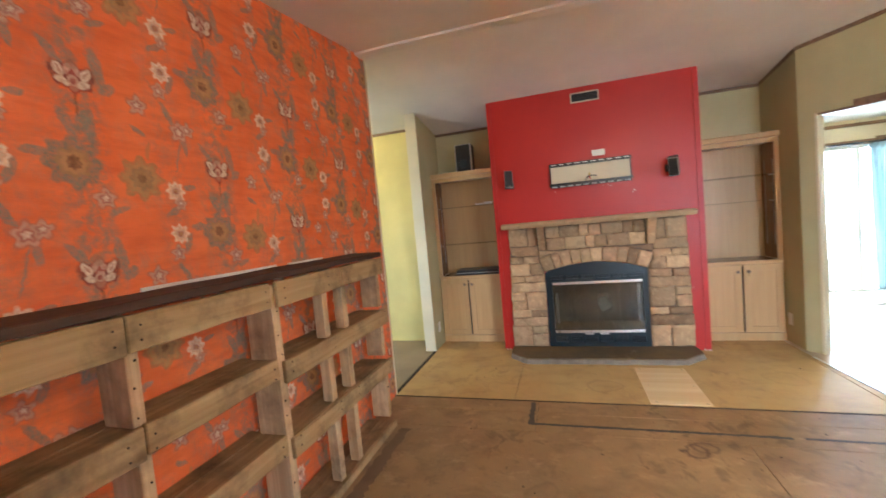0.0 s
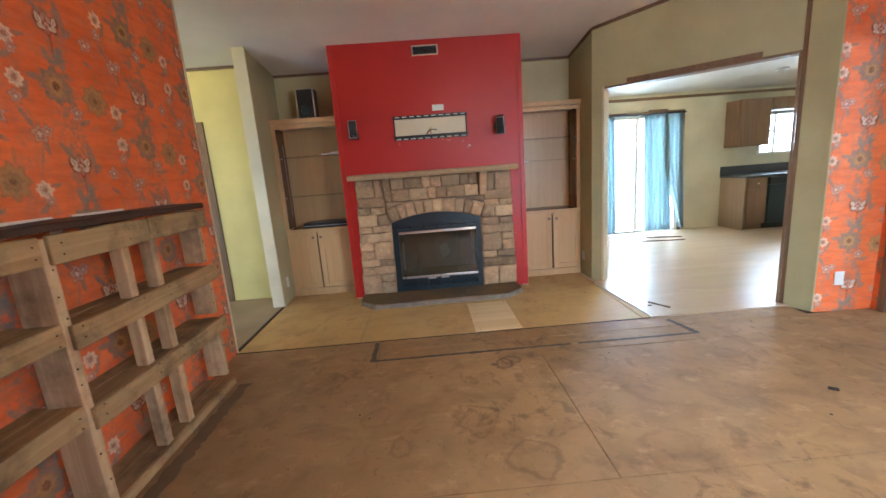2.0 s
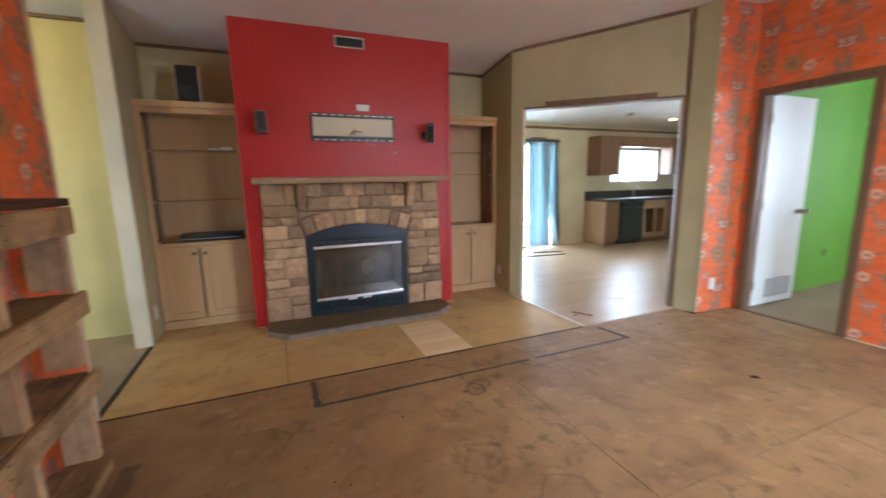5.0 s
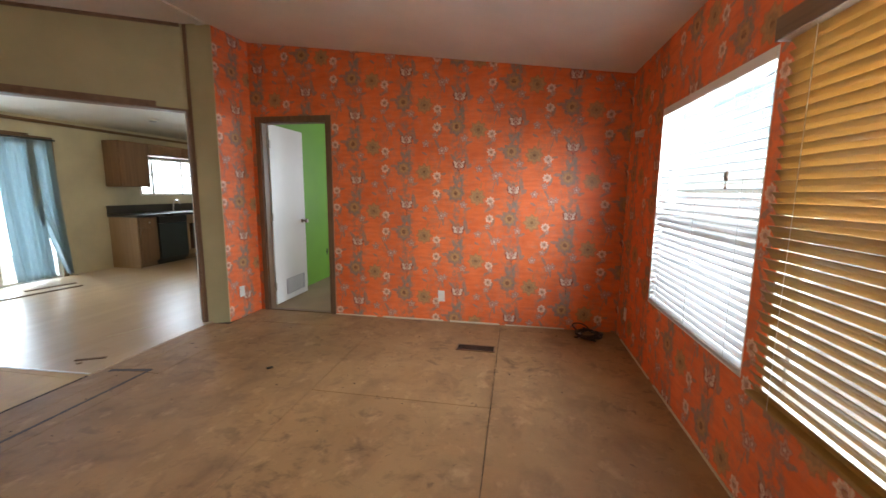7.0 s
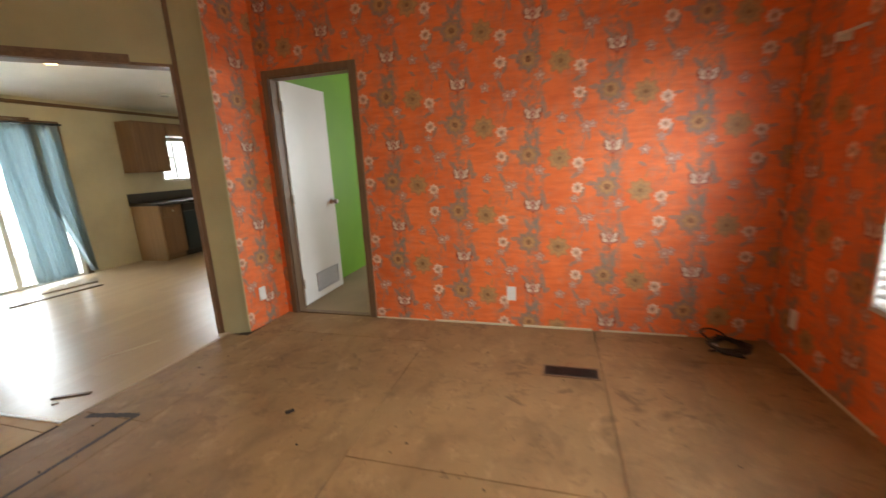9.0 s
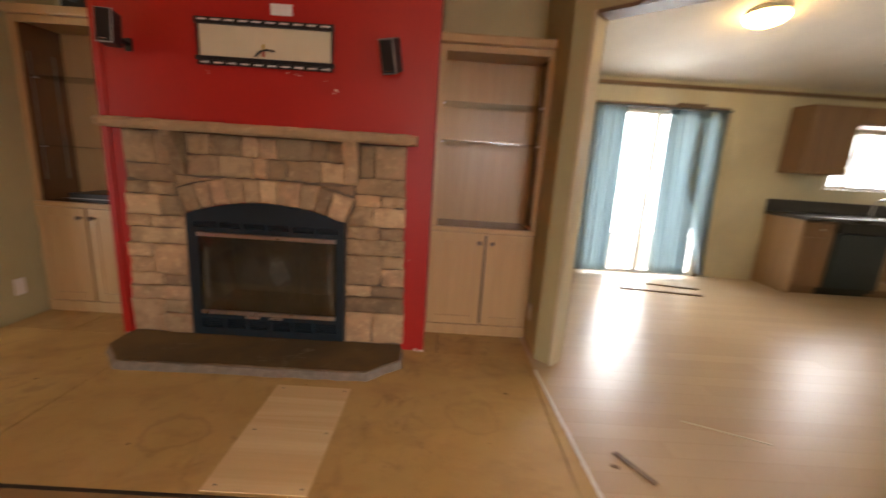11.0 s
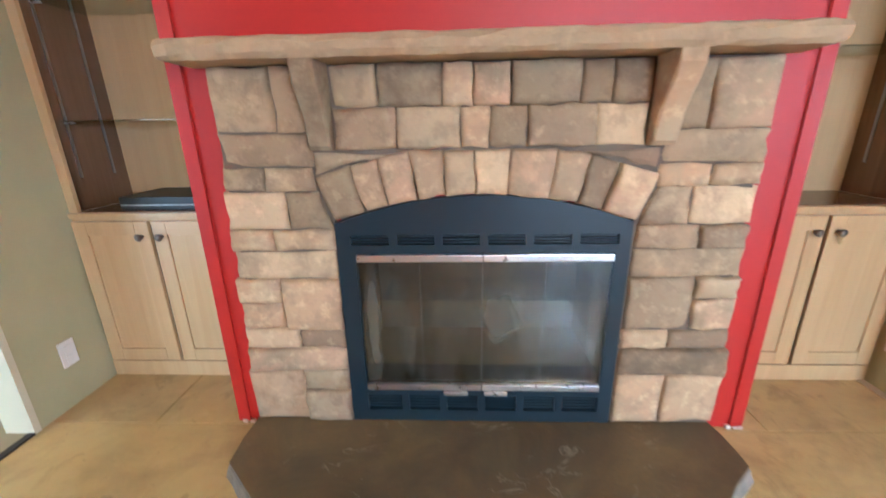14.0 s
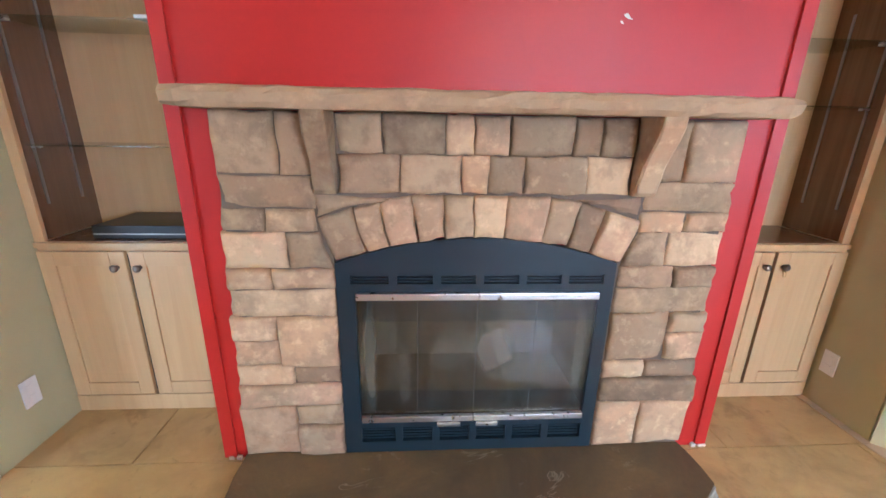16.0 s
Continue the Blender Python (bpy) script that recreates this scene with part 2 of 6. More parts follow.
BEIGE = painted("olive_beige_paint", (0.46, 0.42, 0.225), 0.6)
CREAM_WALL = painted("pale_yellow_paint", (0.60, 0.55, 0.30), 0.6)
YELLOW = painted("yellow_hall_paint", (0.70, 0.60, 0.235), 0.6)
KITCHEN_WALL = painted("cream_kitchen_paint", (0.66, 0.62, 0.47), 0.6)
GREEN = painted("lime_green_paint", (0.19, 0.39, 0.035), 0.55)
RED = painted("red_paint", (0.44, 0.012, 0.0065), 0.45, wear=0.06)
CEILING = painted("textured_ceiling", (0.76, 0.72, 0.65), 0.8, grain=90.0, wear=0.06, relief=0.5)
WHITE = painted("white_paint", (0.78, 0.77, 0.72), 0.4, wear=0.05)
TRIM_CREAM = painted("cream_trim", (0.66, 0.60, 0.42), 0.45)
TRIM_BROWN = wood("brown_trim", (0.24, 0.15, 0.08), (0.12, 0.07, 0.04), "z", 0.5)
TRIM_BROWN_X = wood("brown_trim_level", (0.24, 0.15, 0.08), (0.12, 0.07, 0.04), "x", 0.5)
MAPLE = wood("maple_cabinet", (0.62, 0.425, 0.205), (0.53, 0.345, 0.155), "z", 0.33, 0.7)
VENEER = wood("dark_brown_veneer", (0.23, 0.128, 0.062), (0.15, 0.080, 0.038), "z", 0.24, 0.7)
KITCHEN_WOOD = wood("kitchen_cabinet_wood", (0.27, 0.155, 0.08), (0.18, 0.10, 0.05), "z", 0.45, 0.7)
PALLET = wood("rough_pallet_wood", (0.50, 0.355, 0.17), (0.30, 0.19, 0.08), "y", 0.8, 0.8, dirt=0.75)
# Darker brown than the planks; used for the boards inside the shelf.
PALLET_DARK = wood("dark_pallet_board", (0.38, 0.25, 0.12), (0.22, 0.135, 0.06), "y", 0.85, 0.8, dirt=0.8)
PALLET_UP = wood("rough_pallet_upright", (0.70, 0.52, 0.30), (0.44, 0.29, 0.14), "z", 0.8, 0.8, dirt=0.6)
DARK_BOARD = wood("dark_stained_board", (0.07, 0.035, 0.022), (0.035, 0.018, 0.012), "y", 0.7)
FAN_WOOD = wood("oak_fan_blade", (0.46, 0.28, 0.12), (0.33, 0.19, 0.08), "x", 0.4)
BLACK = painted("black_plastic", (0.012, 0.012, 0.013), 0.38, wear=0.05, relief=0.05)
BLACK_METAL = painted("black_enamel_metal", (0.014, 0.025, 0.033), 0.33, wear=0.08, relief=0.08)
GREY_PLASTIC = painted("grey_plastic", (0.42, 0.42, 0.41), 0.4, wear=0.05)
SOOT = painted("sooty_firebrick", (0.22, 0.20, 0.16), 0.9, grain=40, wear=0.35, relief=0.4)
MORTAR = painted("grey_mortar", (0.17, 0.125, 0.085), 0.9, grain=120, wear=0.2, relief=0.6)
TAPE = painted("charcoal_adhesive", (0.075, 0.065, 0.055), 0.8, wear=0.3)
GAP = painted("dark_gap", (0.035, 0.025, 0.018), 0.9, wear=0.2)
CARPET = painted("tan_carpet", (0.34, 0.26, 0.16), 0.95, grain=380, wear=0.14, relief=0.9)
COUNTER = painted("dark_laminate", (0.045, 0.043, 0.045), 0.3, wear=0.2)
GROUND = painted("pale_gravel_ground", (0.50, 0.45, 0.37), 0.95, grain=6, wear=0.3)


def metal(name, colour, rough):
    m, n, bsdf = material(name, rough, 1.0)
    spot = n.noise(n.coords(), 30.0, 3.0)
    n.put(bsdf.inputs["Base Color"], n.mix(spot, tuple(c * 0.85 for c in colour), colour))
    n.put(bsdf.inputs["Roughness"], n.math("MULTIPLY_ADD", spot, 0.15, rough - 0.06))
    return m


CHROME = metal("brushed_chrome", (0.78, 0.77, 0.76), 0.28)
NICKEL = metal("brushed_nickel", (0.55, 0.50, 0.44), 0.3)
BRONZE = metal("dark_bronze", (0.24, 0.20, 0.16), 0.3)
STANDARD = metal("dull_steel", (0.34, 0.31, 0.28), 0.42)
BRASS = metal("old_brass", (0.55, 0.40, 0.18), 0.35)


def thin_glass(name, tint, gloss):
    """A clear pane: it lets light straight through, with a mirror gloss that grows at grazing angles."""
    m = bpy.data.materials.new(name)
    m.use_nodes = True
    n = Nodes(m.node_tree)
    m.node_tree.nodes.remove(m.node_tree.nodes["Principled BSDF"])
    clear, shine = n.add("ShaderNodeBsdfTransparent"), n.add("ShaderNodeBsdfGlossy")
    clear.inputs[0].default_value = (*tint, 1)
    shine.inputs["Roughness"].default_value = 0.04
    facing = n.add("ShaderNodeLayerWeight").outputs["Facing"]
    amount = n.math("MULTIPLY_ADD", n.math("POWER", facing, 5.0), 1.0 - gloss, gloss)
    mix = n.add("ShaderNodeMixShader")
    n.put(mix.inputs[0], amount)
    n.put(mix.inputs[1], clear.outputs[0])
    n.put(mix.inputs[2], shine.outputs[0])
    n.put(m.node_tree.nodes["Material Output"].inputs[0], mix.outputs[0])
    return m


PANE = thin_glass("window_glass", (0.97, 0.98, 0.97), 0.04)
SHELF_GLASS = thin_glass("shelf_glass", (0.86, 0.92, 0.88), 0.05)
FIRE_GLASS = thin_glass("sooty_fire_glass", (0.72, 0.72, 0.68), 0.10)


def slat_material(name, colour, through_amount, through_colour):
    m, n, bsdf = material(name, 0.4)
    tone = n.noise(n.coords((0.6, 14, 14)), 3.0, 3.0)
    n.put(bsdf.inputs["Base Color"], n.mix(tone, tuple(c * 0.85 for c in colour), colour))
    trans = n.add("ShaderNodeBsdfTranslucent")
    trans.inputs[0].default_value = (*through_colour, 1)
    mix = n.add("ShaderNodeMixShader")
    mix.inputs[0].default_value = through_amount
    n.put(mix.inputs[1], bsdf.outputs[0])
    n.put(mix.inputs[2], trans.outputs[0])
    n.put(m.node_tree.nodes["Material Output"].inputs[0], mix.outputs[0])
    return m


SLAT_WHITE = slat_material("white_slat", (0.62, 0.62, 0.60), 0.12, (0.7, 0.7, 0.68))
SLAT_AMBER = slat_material("amber_slat", (0.36, 0.23, 0.07), 0.14, (0.50, 0.30, 0.07))
CURTAIN_SHEER = slat_material("teal_curtain", (0.30, 0.38, 0.40), 0.4, (0.45, 0.54, 0.57))


def glowing(name, colour, strength):
    m, n, bsdf = material(name, 0.4)
    bsdf.inputs["Base Color"].default_value = (0.9, 0.85, 0.7, 1)
    bsdf.inputs["Emission Color"].default_value = (*colour, 1)
    bsdf.inputs["Emission Strength"].default_value = strength
    return m


LAMP_HALL = glowing("lit_hall_bowl", (1.0, 0.74, 0.29), 17.0)
LAMP_FAN = glowing("lit_fan_bowl", (1.0, 0.66, 0.27), 46.0)
LAMP_GLASS = glowing("lit_lamp_bowl", (1.0, 0.62, 0.20), 24.0)


def reflection_material():
    """Pale window reflections painted behind the fire glass: soft cloudy patches and streaks."""
    m, n, bsdf = material("ash_haze", 0.9)
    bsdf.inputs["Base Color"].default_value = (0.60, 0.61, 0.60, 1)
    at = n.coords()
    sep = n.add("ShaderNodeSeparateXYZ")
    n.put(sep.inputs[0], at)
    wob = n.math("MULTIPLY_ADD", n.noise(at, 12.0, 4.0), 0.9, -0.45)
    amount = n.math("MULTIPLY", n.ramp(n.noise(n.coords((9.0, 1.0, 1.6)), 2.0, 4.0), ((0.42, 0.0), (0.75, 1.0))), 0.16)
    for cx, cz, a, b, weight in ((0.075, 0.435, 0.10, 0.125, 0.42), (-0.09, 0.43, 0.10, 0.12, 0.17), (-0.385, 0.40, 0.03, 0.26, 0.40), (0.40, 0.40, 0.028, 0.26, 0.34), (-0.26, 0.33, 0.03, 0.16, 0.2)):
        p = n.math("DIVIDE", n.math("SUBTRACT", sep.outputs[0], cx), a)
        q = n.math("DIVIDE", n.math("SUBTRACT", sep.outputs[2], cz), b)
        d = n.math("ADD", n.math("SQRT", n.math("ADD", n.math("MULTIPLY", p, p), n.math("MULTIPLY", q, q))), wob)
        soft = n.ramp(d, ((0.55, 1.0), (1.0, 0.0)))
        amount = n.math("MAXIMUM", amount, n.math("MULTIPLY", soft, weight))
    clear = n.add("ShaderNodeBsdfTransparent")
    mix = n.add("ShaderNodeMixShader")
    n.put(mix.inputs[0], amount)
    n.put(mix.inputs[1], clear.outputs[0])
    n.put(mix.inputs[2], bsdf.outputs[0])
    n.put(m.node_tree.nodes["Material Output"].inputs[0], mix.outputs[0])
    return m


REFLECTION = reflection_material()


def subfloor_material(name, light, dark, rings, dirt=1.0):
    """Stained particle board: blotches, scuffs and a few ring stains."""
    m, n, bsdf = material(name, 0.62)
    at = n.coords()
    rnd = n.add("ShaderNodeObjectInfo").outputs["Random"]
    col = n.mix(n.ramp(n.noise(at, 1.1, 5.0, 0.6, 0.4), ((0.32, 0.0), (0.68, 1.0))), dark, light)
    col = n.mix(n.math("MULTIPLY", n.noise(at, 240.0, 2.0), 0.30), col, tuple(c * 0.6 for c in dark))
    col = n.mix(n.math("MULTIPLY", rnd, 0.22), col, tuple(c * 0.82 for c in light))
    stain = n.ramp(n.noise(at, 2.6, 6.0, 0.62, 0.8), ((0.55, 0.0), (0.72, 1.0)))
    col = n.mix(n.math("MULTIPLY", stain, 0.62 * dirt), col, (0.17, 0.095, 0.042))
    smudge = n.ramp(n.noise(n.coords((1.0, 1.5, 1)), 3.0, 6.0, 0.60, 0.3), ((0.50, 0.0), (0.68, 1.0)))
    col = n.mix(n.math("MULTIPLY", smudge, 0.56 * dirt), col, (0.15, 0.082, 0.036))
    scuff = n.ramp(n.noise(n.coords((2.2, 1.3, 1)), 9.0, 5.0, 0.7, 0.3), ((0.60, 0.0), (0.76, 1.0)))
    col = n.mix(n.math("MULTIPLY", scuff, 0.5 * dirt), col, (0.13, 0.068, 0.03))
    pale = n.ramp(n.noise(at, 2.4, 3.0, 0.5, 0.5), ((0.50, 0.0), (0.76, 1.0)))
    col = n.mix(n.math("MULTIPLY", pale, 0.30), col, (0.48, 0.295, 0.135))
    area = n.ramp(n.noise(at, 0.9, 3.0), ((0.42, 0.0), (0.58, 1.0)))
    blots = n.ramp(n.noise(n.coords((1.3, 1.0, 1)), 6.5, 7.0, 0.66, 0.5), ((0.53, 0.0), (0.63, 1.0)))
    col = n.mix(n.math("MULTIPLY", n.math("MULTIPLY", blots, area), 0.62 * dirt), col, (0.095, 0.050, 0.023))
    dabs = n.ramp(n.noise(at, 17.0, 4.0, 0.6, 0.8), ((0.66, 0.0), (0.71, 1.0)))
    col = n.mix(n.math("MULTIPLY", dabs, 0.55 * dirt), col, (0.075, 0.040, 0.020))
    worn = n.ramp(n.noise(n.coords((1.0, 1.4, 1)), 5.0, 6.0, 0.68, 0.2), ((0.56, 0.0), (0.70, 1.0)))
    col = n.mix(n.math("MULTIPLY", worn, 0.34), col, (0.56, 0.37, 0.19))
    sep = n.add("ShaderNodeSeparateXYZ")
    n.put(sep.inputs[0], n.add("ShaderNodeNewGeometry").outputs["Position"])
    wob = n.math("MULTIPLY_ADD", n.noise(at, 7.0, 4.0), 0.20, -0.10)
    for cx, cy, r, amount in rings:
        dx, dy = n.math("SUBTRACT", sep.outputs[0], cx), n.math("SUBTRACT", sep.outputs[1], cy)
        d = n.math("ADD", n.math("SQRT", n.math("ADD", n.math("MULTIPLY", dx, dx), n.math("MULTIPLY", dy, dy))), wob)
        band = n.math("SUBTRACT", 1.0, n.math("MULTIPLY", n.math("ABSOLUTE", n.math("SUBTRACT", d, r)), 45.0))
        band = n.math("MAXIMUM", band, n.math("MULTIPLY", n.math("LESS_THAN", d, r), 0.18))
        col = n.mix(n.math("MULTIPLY", n.math("MAXIMUM", band, 0.0), amount), col, (0.10, 0.05, 0.025))
    n.put(bsdf.inputs["Base Color"], col)
    n.put(bsdf.inputs["Roughness"], n.math("MULTIPLY_ADD", n.noise(at, 4.0, 3.0), 0.3, 0.45))
    bump(n, bsdf, n.noise(at, 300.0, 2.0), 0.15, 0.002)
    return m


RINGS = ((1.46, 3.14, 0.055, 0.95), (1.53, 3.20, 0.045, 0.80), (1.19, 2.56, 0.12, 0.45), (1.42, 2.22, 0.12, 0.50), (0.78, 2.39, 0.05, 0.40), (0.62, 2.64, 0.08, 0.25), (2.04, 3.03, 0.09, 0.22), (2.1, 2.18, 0.15, 0.25))
SUBFLOOR = subfloor_material("stained_subfloor", (0.360, 0.224, 0.099), (0.25, 0.147, 0.060),
                             RINGS)
SUBFLOOR_NORTH = subfloor_material("yellow_subfloor", (0.60, 0.415, 0.165), (0.47, 0.308, 0.110), ((1.05, 4.05, 0.12, 0.25), (2.4, 4.3, 0.13, 0.15)), 0.46)
PLYWOOD = wood("new_plywood", (0.86, 0.71, 0.45), (0.64, 0.44, 0.20), "x", 0.42, 0.30)


def vinyl_material():
    m, n, bsdf = material("wood_look_vinyl", 0.22)
    at = n.coords()
    brick = n.add("ShaderNodeTexBrick")
    n.put(brick.inputs["Vector"], at)
    for key, value in (("Scale", 1.0), ("Brick Width", 1.1), ("Row Height", 0.11), ("Mortar Size", 0.002), ("Bias", 0.0)):
        brick.inputs[key].default_value = value
    brick.inputs["Color1"].default_value = (0.45, 0.33, 0.21, 1)
    brick.inputs["Color2"].default_value = (0.51, 0.39, 0.255, 1)
    brick.inputs["Mortar"].default_value = (0.42, 0.30, 0.18, 1)
    grain = n.noise(n.coords((2, 30, 1)), 3.0, 4.0)
    col = n.mix(n.math("MULTIPLY", grain, 0.35), brick.outputs[0], (0.42, 0.29, 0.16))
    n.put(bsdf.inputs["Base Color"], col)
    n.put(bsdf.inputs["Roughness"], n.math("MULTIPLY_ADD", n.noise(at, 3.0, 4.0), 0.10, 0.27))
    return m


VINYL = vinyl_material()


def stone_material(name, light, mid, dark):
    """Cast stone: each piece takes its own tint of buff, rose or grey, with clouds and pits."""
    m, n, bsdf = material(name, 0.8)
    at = n.coords()
    rnd = n.add("ShaderNodeObjectInfo").outputs["Random"]
    shift = n.add("ShaderNodeVectorMath", operation="ADD")
    n.put(shift.inputs[0], at)
    comb = n.add("ShaderNodeCombineXYZ")
    for socket in comb.inputs:
        n.put(socket, n.math("MULTIPLY", rnd, 53.0))
    n.put(shift.inputs[1], comb.outputs[0])
    cloud = n.noise(shift.outputs[0], 8.0, 5.0, 0.62, 0.15)
    fine = n.noise(shift.outputs[0], 70.0, 4.0, 0.65)
    tint = n.ramp(rnd, ((0.0, light), (0.25, mid), (0.5, dark), (0.72, tuple(c * f for c, f in zip(mid, (1.12, 1.14, 1.25)))), (1.0, light)))
    tint.node.color_ramp.interpolation = "LINEAR"
    other = n.ramp(n.math("FRACT", n.math("MULTIPLY", rnd, 7.0)), ((0.0, mid), (0.5, light), (1.0, dark)))
    col = n.mix(n.ramp(cloud, ((0.42, 0.0), (0.58, 1.0))), tint, other)
    col = n.mix(n.math("MULTIPLY", fine, 0.22), col, tuple(c * 0.6 for c in dark))
    stain = n.ramp(n.noise(shift.outputs[0], 13.0, 5.0, 0.62, 0.15), ((0.52, 0.0), (0.64, 1.0)))
    col = n.mix(n.math("MULTIPLY", stain, 0.42), col, tuple(c * 0.8 for c in dark))
    chalk = n.ramp(n.noise(shift.outputs[0], 21.0, 5.0, 0.65, 0.1), ((0.54, 0.0), (0.66, 1.0)))
    col = n.mix(n.math("MULTIPLY", chalk, 0.38), col, tuple(min(1.0, c * 1.22) for c in light))
    shade = n.math("MULTIPLY_ADD", n.math("FRACT", n.math("MULTIPLY", rnd, 11.0)), 0.66, 0.55)
    bright = n.add("ShaderNodeVectorMath", operation="SCALE")
    n.put(bright.inputs[0], col)
    n.put(bright.inputs[3], shade)
    n.put(bsdf.inputs["Base Color"], bright.outputs[0])
    height = n.math("ADD", n.math("MULTIPLY", cloud, 1.0), n.math("MULTIPLY", fine, 0.18))
    bump(n, bsdf, height, 0.5, 0.010)
    return m


STONE = stone_material("cast_stone", (0.61, 0.44, 0.245), (0.47, 0.29, 0.150), (0.315, 0.212, 0.118))
MANTEL_STONE = stone_material("mantel_cast_stone", (0.46, 0.32, 0.175), (0.40, 0.27, 0.145), (0.32, 0.22, 0.12))


def slate_material():
    """Dark brown slate: broad clouds, clefts and a few pale scratches."""
    m, n, bsdf = material("dark_hearth_slab", 0.5)
    at = n.coords()
    cloud = n.noise(at, 3.0, 6.0, 0.62, 0.6)
    fine = n.noise(at, 60.0, 4.0, 0.65)
    col = n.mix(n.ramp(cloud, ((0.34, 0.0), (0.66, 1.0))), (0.062, 0.040, 0.018), (0.175, 0.108, 0.040))
    col = n.mix(n.math("MULTIPLY", fine, 0.5), col, (0.075, 0.055, 0.032))
    ridge = n.math("ABSOLUTE", n.math("SUBTRACT", n.noise(n.coords((1.0, 1.7, 1.0)), 4.2, 4.0, 0.55, 1.2), 0.5))
    line = n.ramp(ridge, ((0.0, 1.0), (0.012, 0.0)))
    where = n.ramp(n.noise(at, 5.5, 2.0), ((0.56, 0.0), (0.66, 1.0)))
    col = n.mix(n.math("MULTIPLY", n.math("MULTIPLY", line, where), 0.42), col, (0.40, 0.33, 0.24))
    n.put(bsdf.inputs["Base Color"], col)
    n.put(bsdf.inputs["Roughness"], n.math("MULTIPLY_ADD", cloud, 0.35, 0.40))
    bump(n, bsdf, n.math("ADD", cloud, n.math("MULTIPLY", fine, 0.2)), 0.5, 0.008)
    return m


HEARTH_STONE = slate_material()
HEARTH_EDGE = stone_material("pale_hearth_edge", (0.30, 0.255, 0.20), (0.27, 0.225, 0.175), (0.22, 0.185, 0.145))


# ---- building blocks ----
def finish(name, bm, mat, parent=None, smooth=False):
    mesh = bpy.data.meshes.new(name)
    if parent:
        bmesh.ops.translate(bm, verts=bm.verts, vec=-parent.matrix_world.translation)
    bmesh.ops.recalc_face_normals(bm, faces=bm.faces)
    if smooth:
        for f in bm.faces:
            f.smooth = True
    bm.to_mesh(mesh)
    bm.free()
    mesh.materials.append(mat)
    ob = new(name, mesh)
    ob.parent = parent
    return ob


def add_box(bm, lo, hi, bevel=0.0, segments=2):
    made = bmesh.ops.create_cube(bm, size=1.0, matrix=Matrix.LocRotScale(
        [(a + b) / 2 for a, b in zip(lo, hi)], None, [abs(b - a) for a, b in zip(lo, hi)]))["verts"]
    if bevel:
        edges = {e for v in made for e in v.link_edges}
        bmesh.ops.bevel(bm, geom=list(edges), offset=bevel, segments=segments, affect="EDGES", profile=0.6)


def box(name, lo, hi, mat, parent=None, bevel=0.0):
    bm = bmesh.new()
    add_box(bm, lo, hi, bevel)
    return finish(name, bm, mat, parent)


def boxes(name, spans, mat, parent=None, bevel=0.0):
    bm = bmesh.new()
    for lo, hi in spans:
        add_box(bm, lo, hi, bevel)
    return finish(name, bm, mat, parent)


def each(name, spans, mat, parent=None, bevel=0.0):
    """Alike pieces, each an object of its own."""
    return [box(name, lo, hi, mat, parent, bevel) for lo, hi in spans]


def add_prism(bm, outline, low, high, bevel=0.0):
    """A prism over an outline in the plan; low and high are heights, or functions of (x, y)."""
    at = lambda h, x, y: h(x, y) if callable(h) else h
    bottom = [bm.verts.new((x, y, at(low, x, y))) for x, y in outline]
    top = [bm.verts.new((x, y, at(high, x, y))) for x, y in outline]
    faces = [bm.faces.new(bottom[::-1]), bm.faces.new(top)]
    for i in range(len(outline)):
        j = (i + 1) % len(outline)
        faces.append(bm.faces.new((bottom[i], bottom[j], top[j], top[i])))
    if bevel:
        bmesh.ops.bevel(bm, geom=list({e for f in faces for e in f.edges}), offset=bevel, segments=2, affect="EDGES")


def prism(name, outline, low, high, mat, parent=None, bevel=0.0):
    bm = bmesh.new()
    add_prism(bm, outline, low, high, bevel)
    return finish(name, bm, mat, parent)


def add_rod(bm, a, b, radius, sides=12, radius2=None):
    a, b = Vector(a), Vector(b)
    turn = (b - a).to_track_quat("Z", "Y").to_matrix().to_4x4()
    bmesh.ops.create_cone(bm, cap_ends=True, segments=sides, radius1=radius, radius2=radius if radius2 is None else radius2,
                          depth=(b - a).length, matrix=Matrix.Translation((a + b) / 2) @ turn)


def rod(name, a, b, radius, mat, parent=None, sides=12, radius2=None):
    bm = bmesh.new()
    add_rod(bm, a, b, radius, sides, radius2)
    return finish(name, bm, mat, parent)


def lathe(name, centre, profile, mat, parent=None, axis="z", sides=20):
    """A turned shape: profile of (radius, height) round an axis through centre."""
    bm = bmesh.new()
    rings = []
    for r, h in profile:
        ring = []
        for i in range(sides):
            a = 2 * math.pi * i / sides
            p = (r * math.cos(a), r * math.sin(a), h)
            p = {"z": p, "y": (p[0], p[2], p[1]), "x": (p[2], p[0], p[1])}[axis]
            ring.append(bm.verts.new(Vector(p) + Vector(centre)))
        rings.append(ring)
    for a, b in zip(rings, rings[1:]):
        for i in range(sides):
            j = (i + 1) % sides
            bm.faces.new((a[i], a[j], b[j], b[i]))
    bm.faces.new(rings[0][::-1])
    bm.faces.new(rings[-1])
    return finish(name, bm, mat, parent, smooth=True)


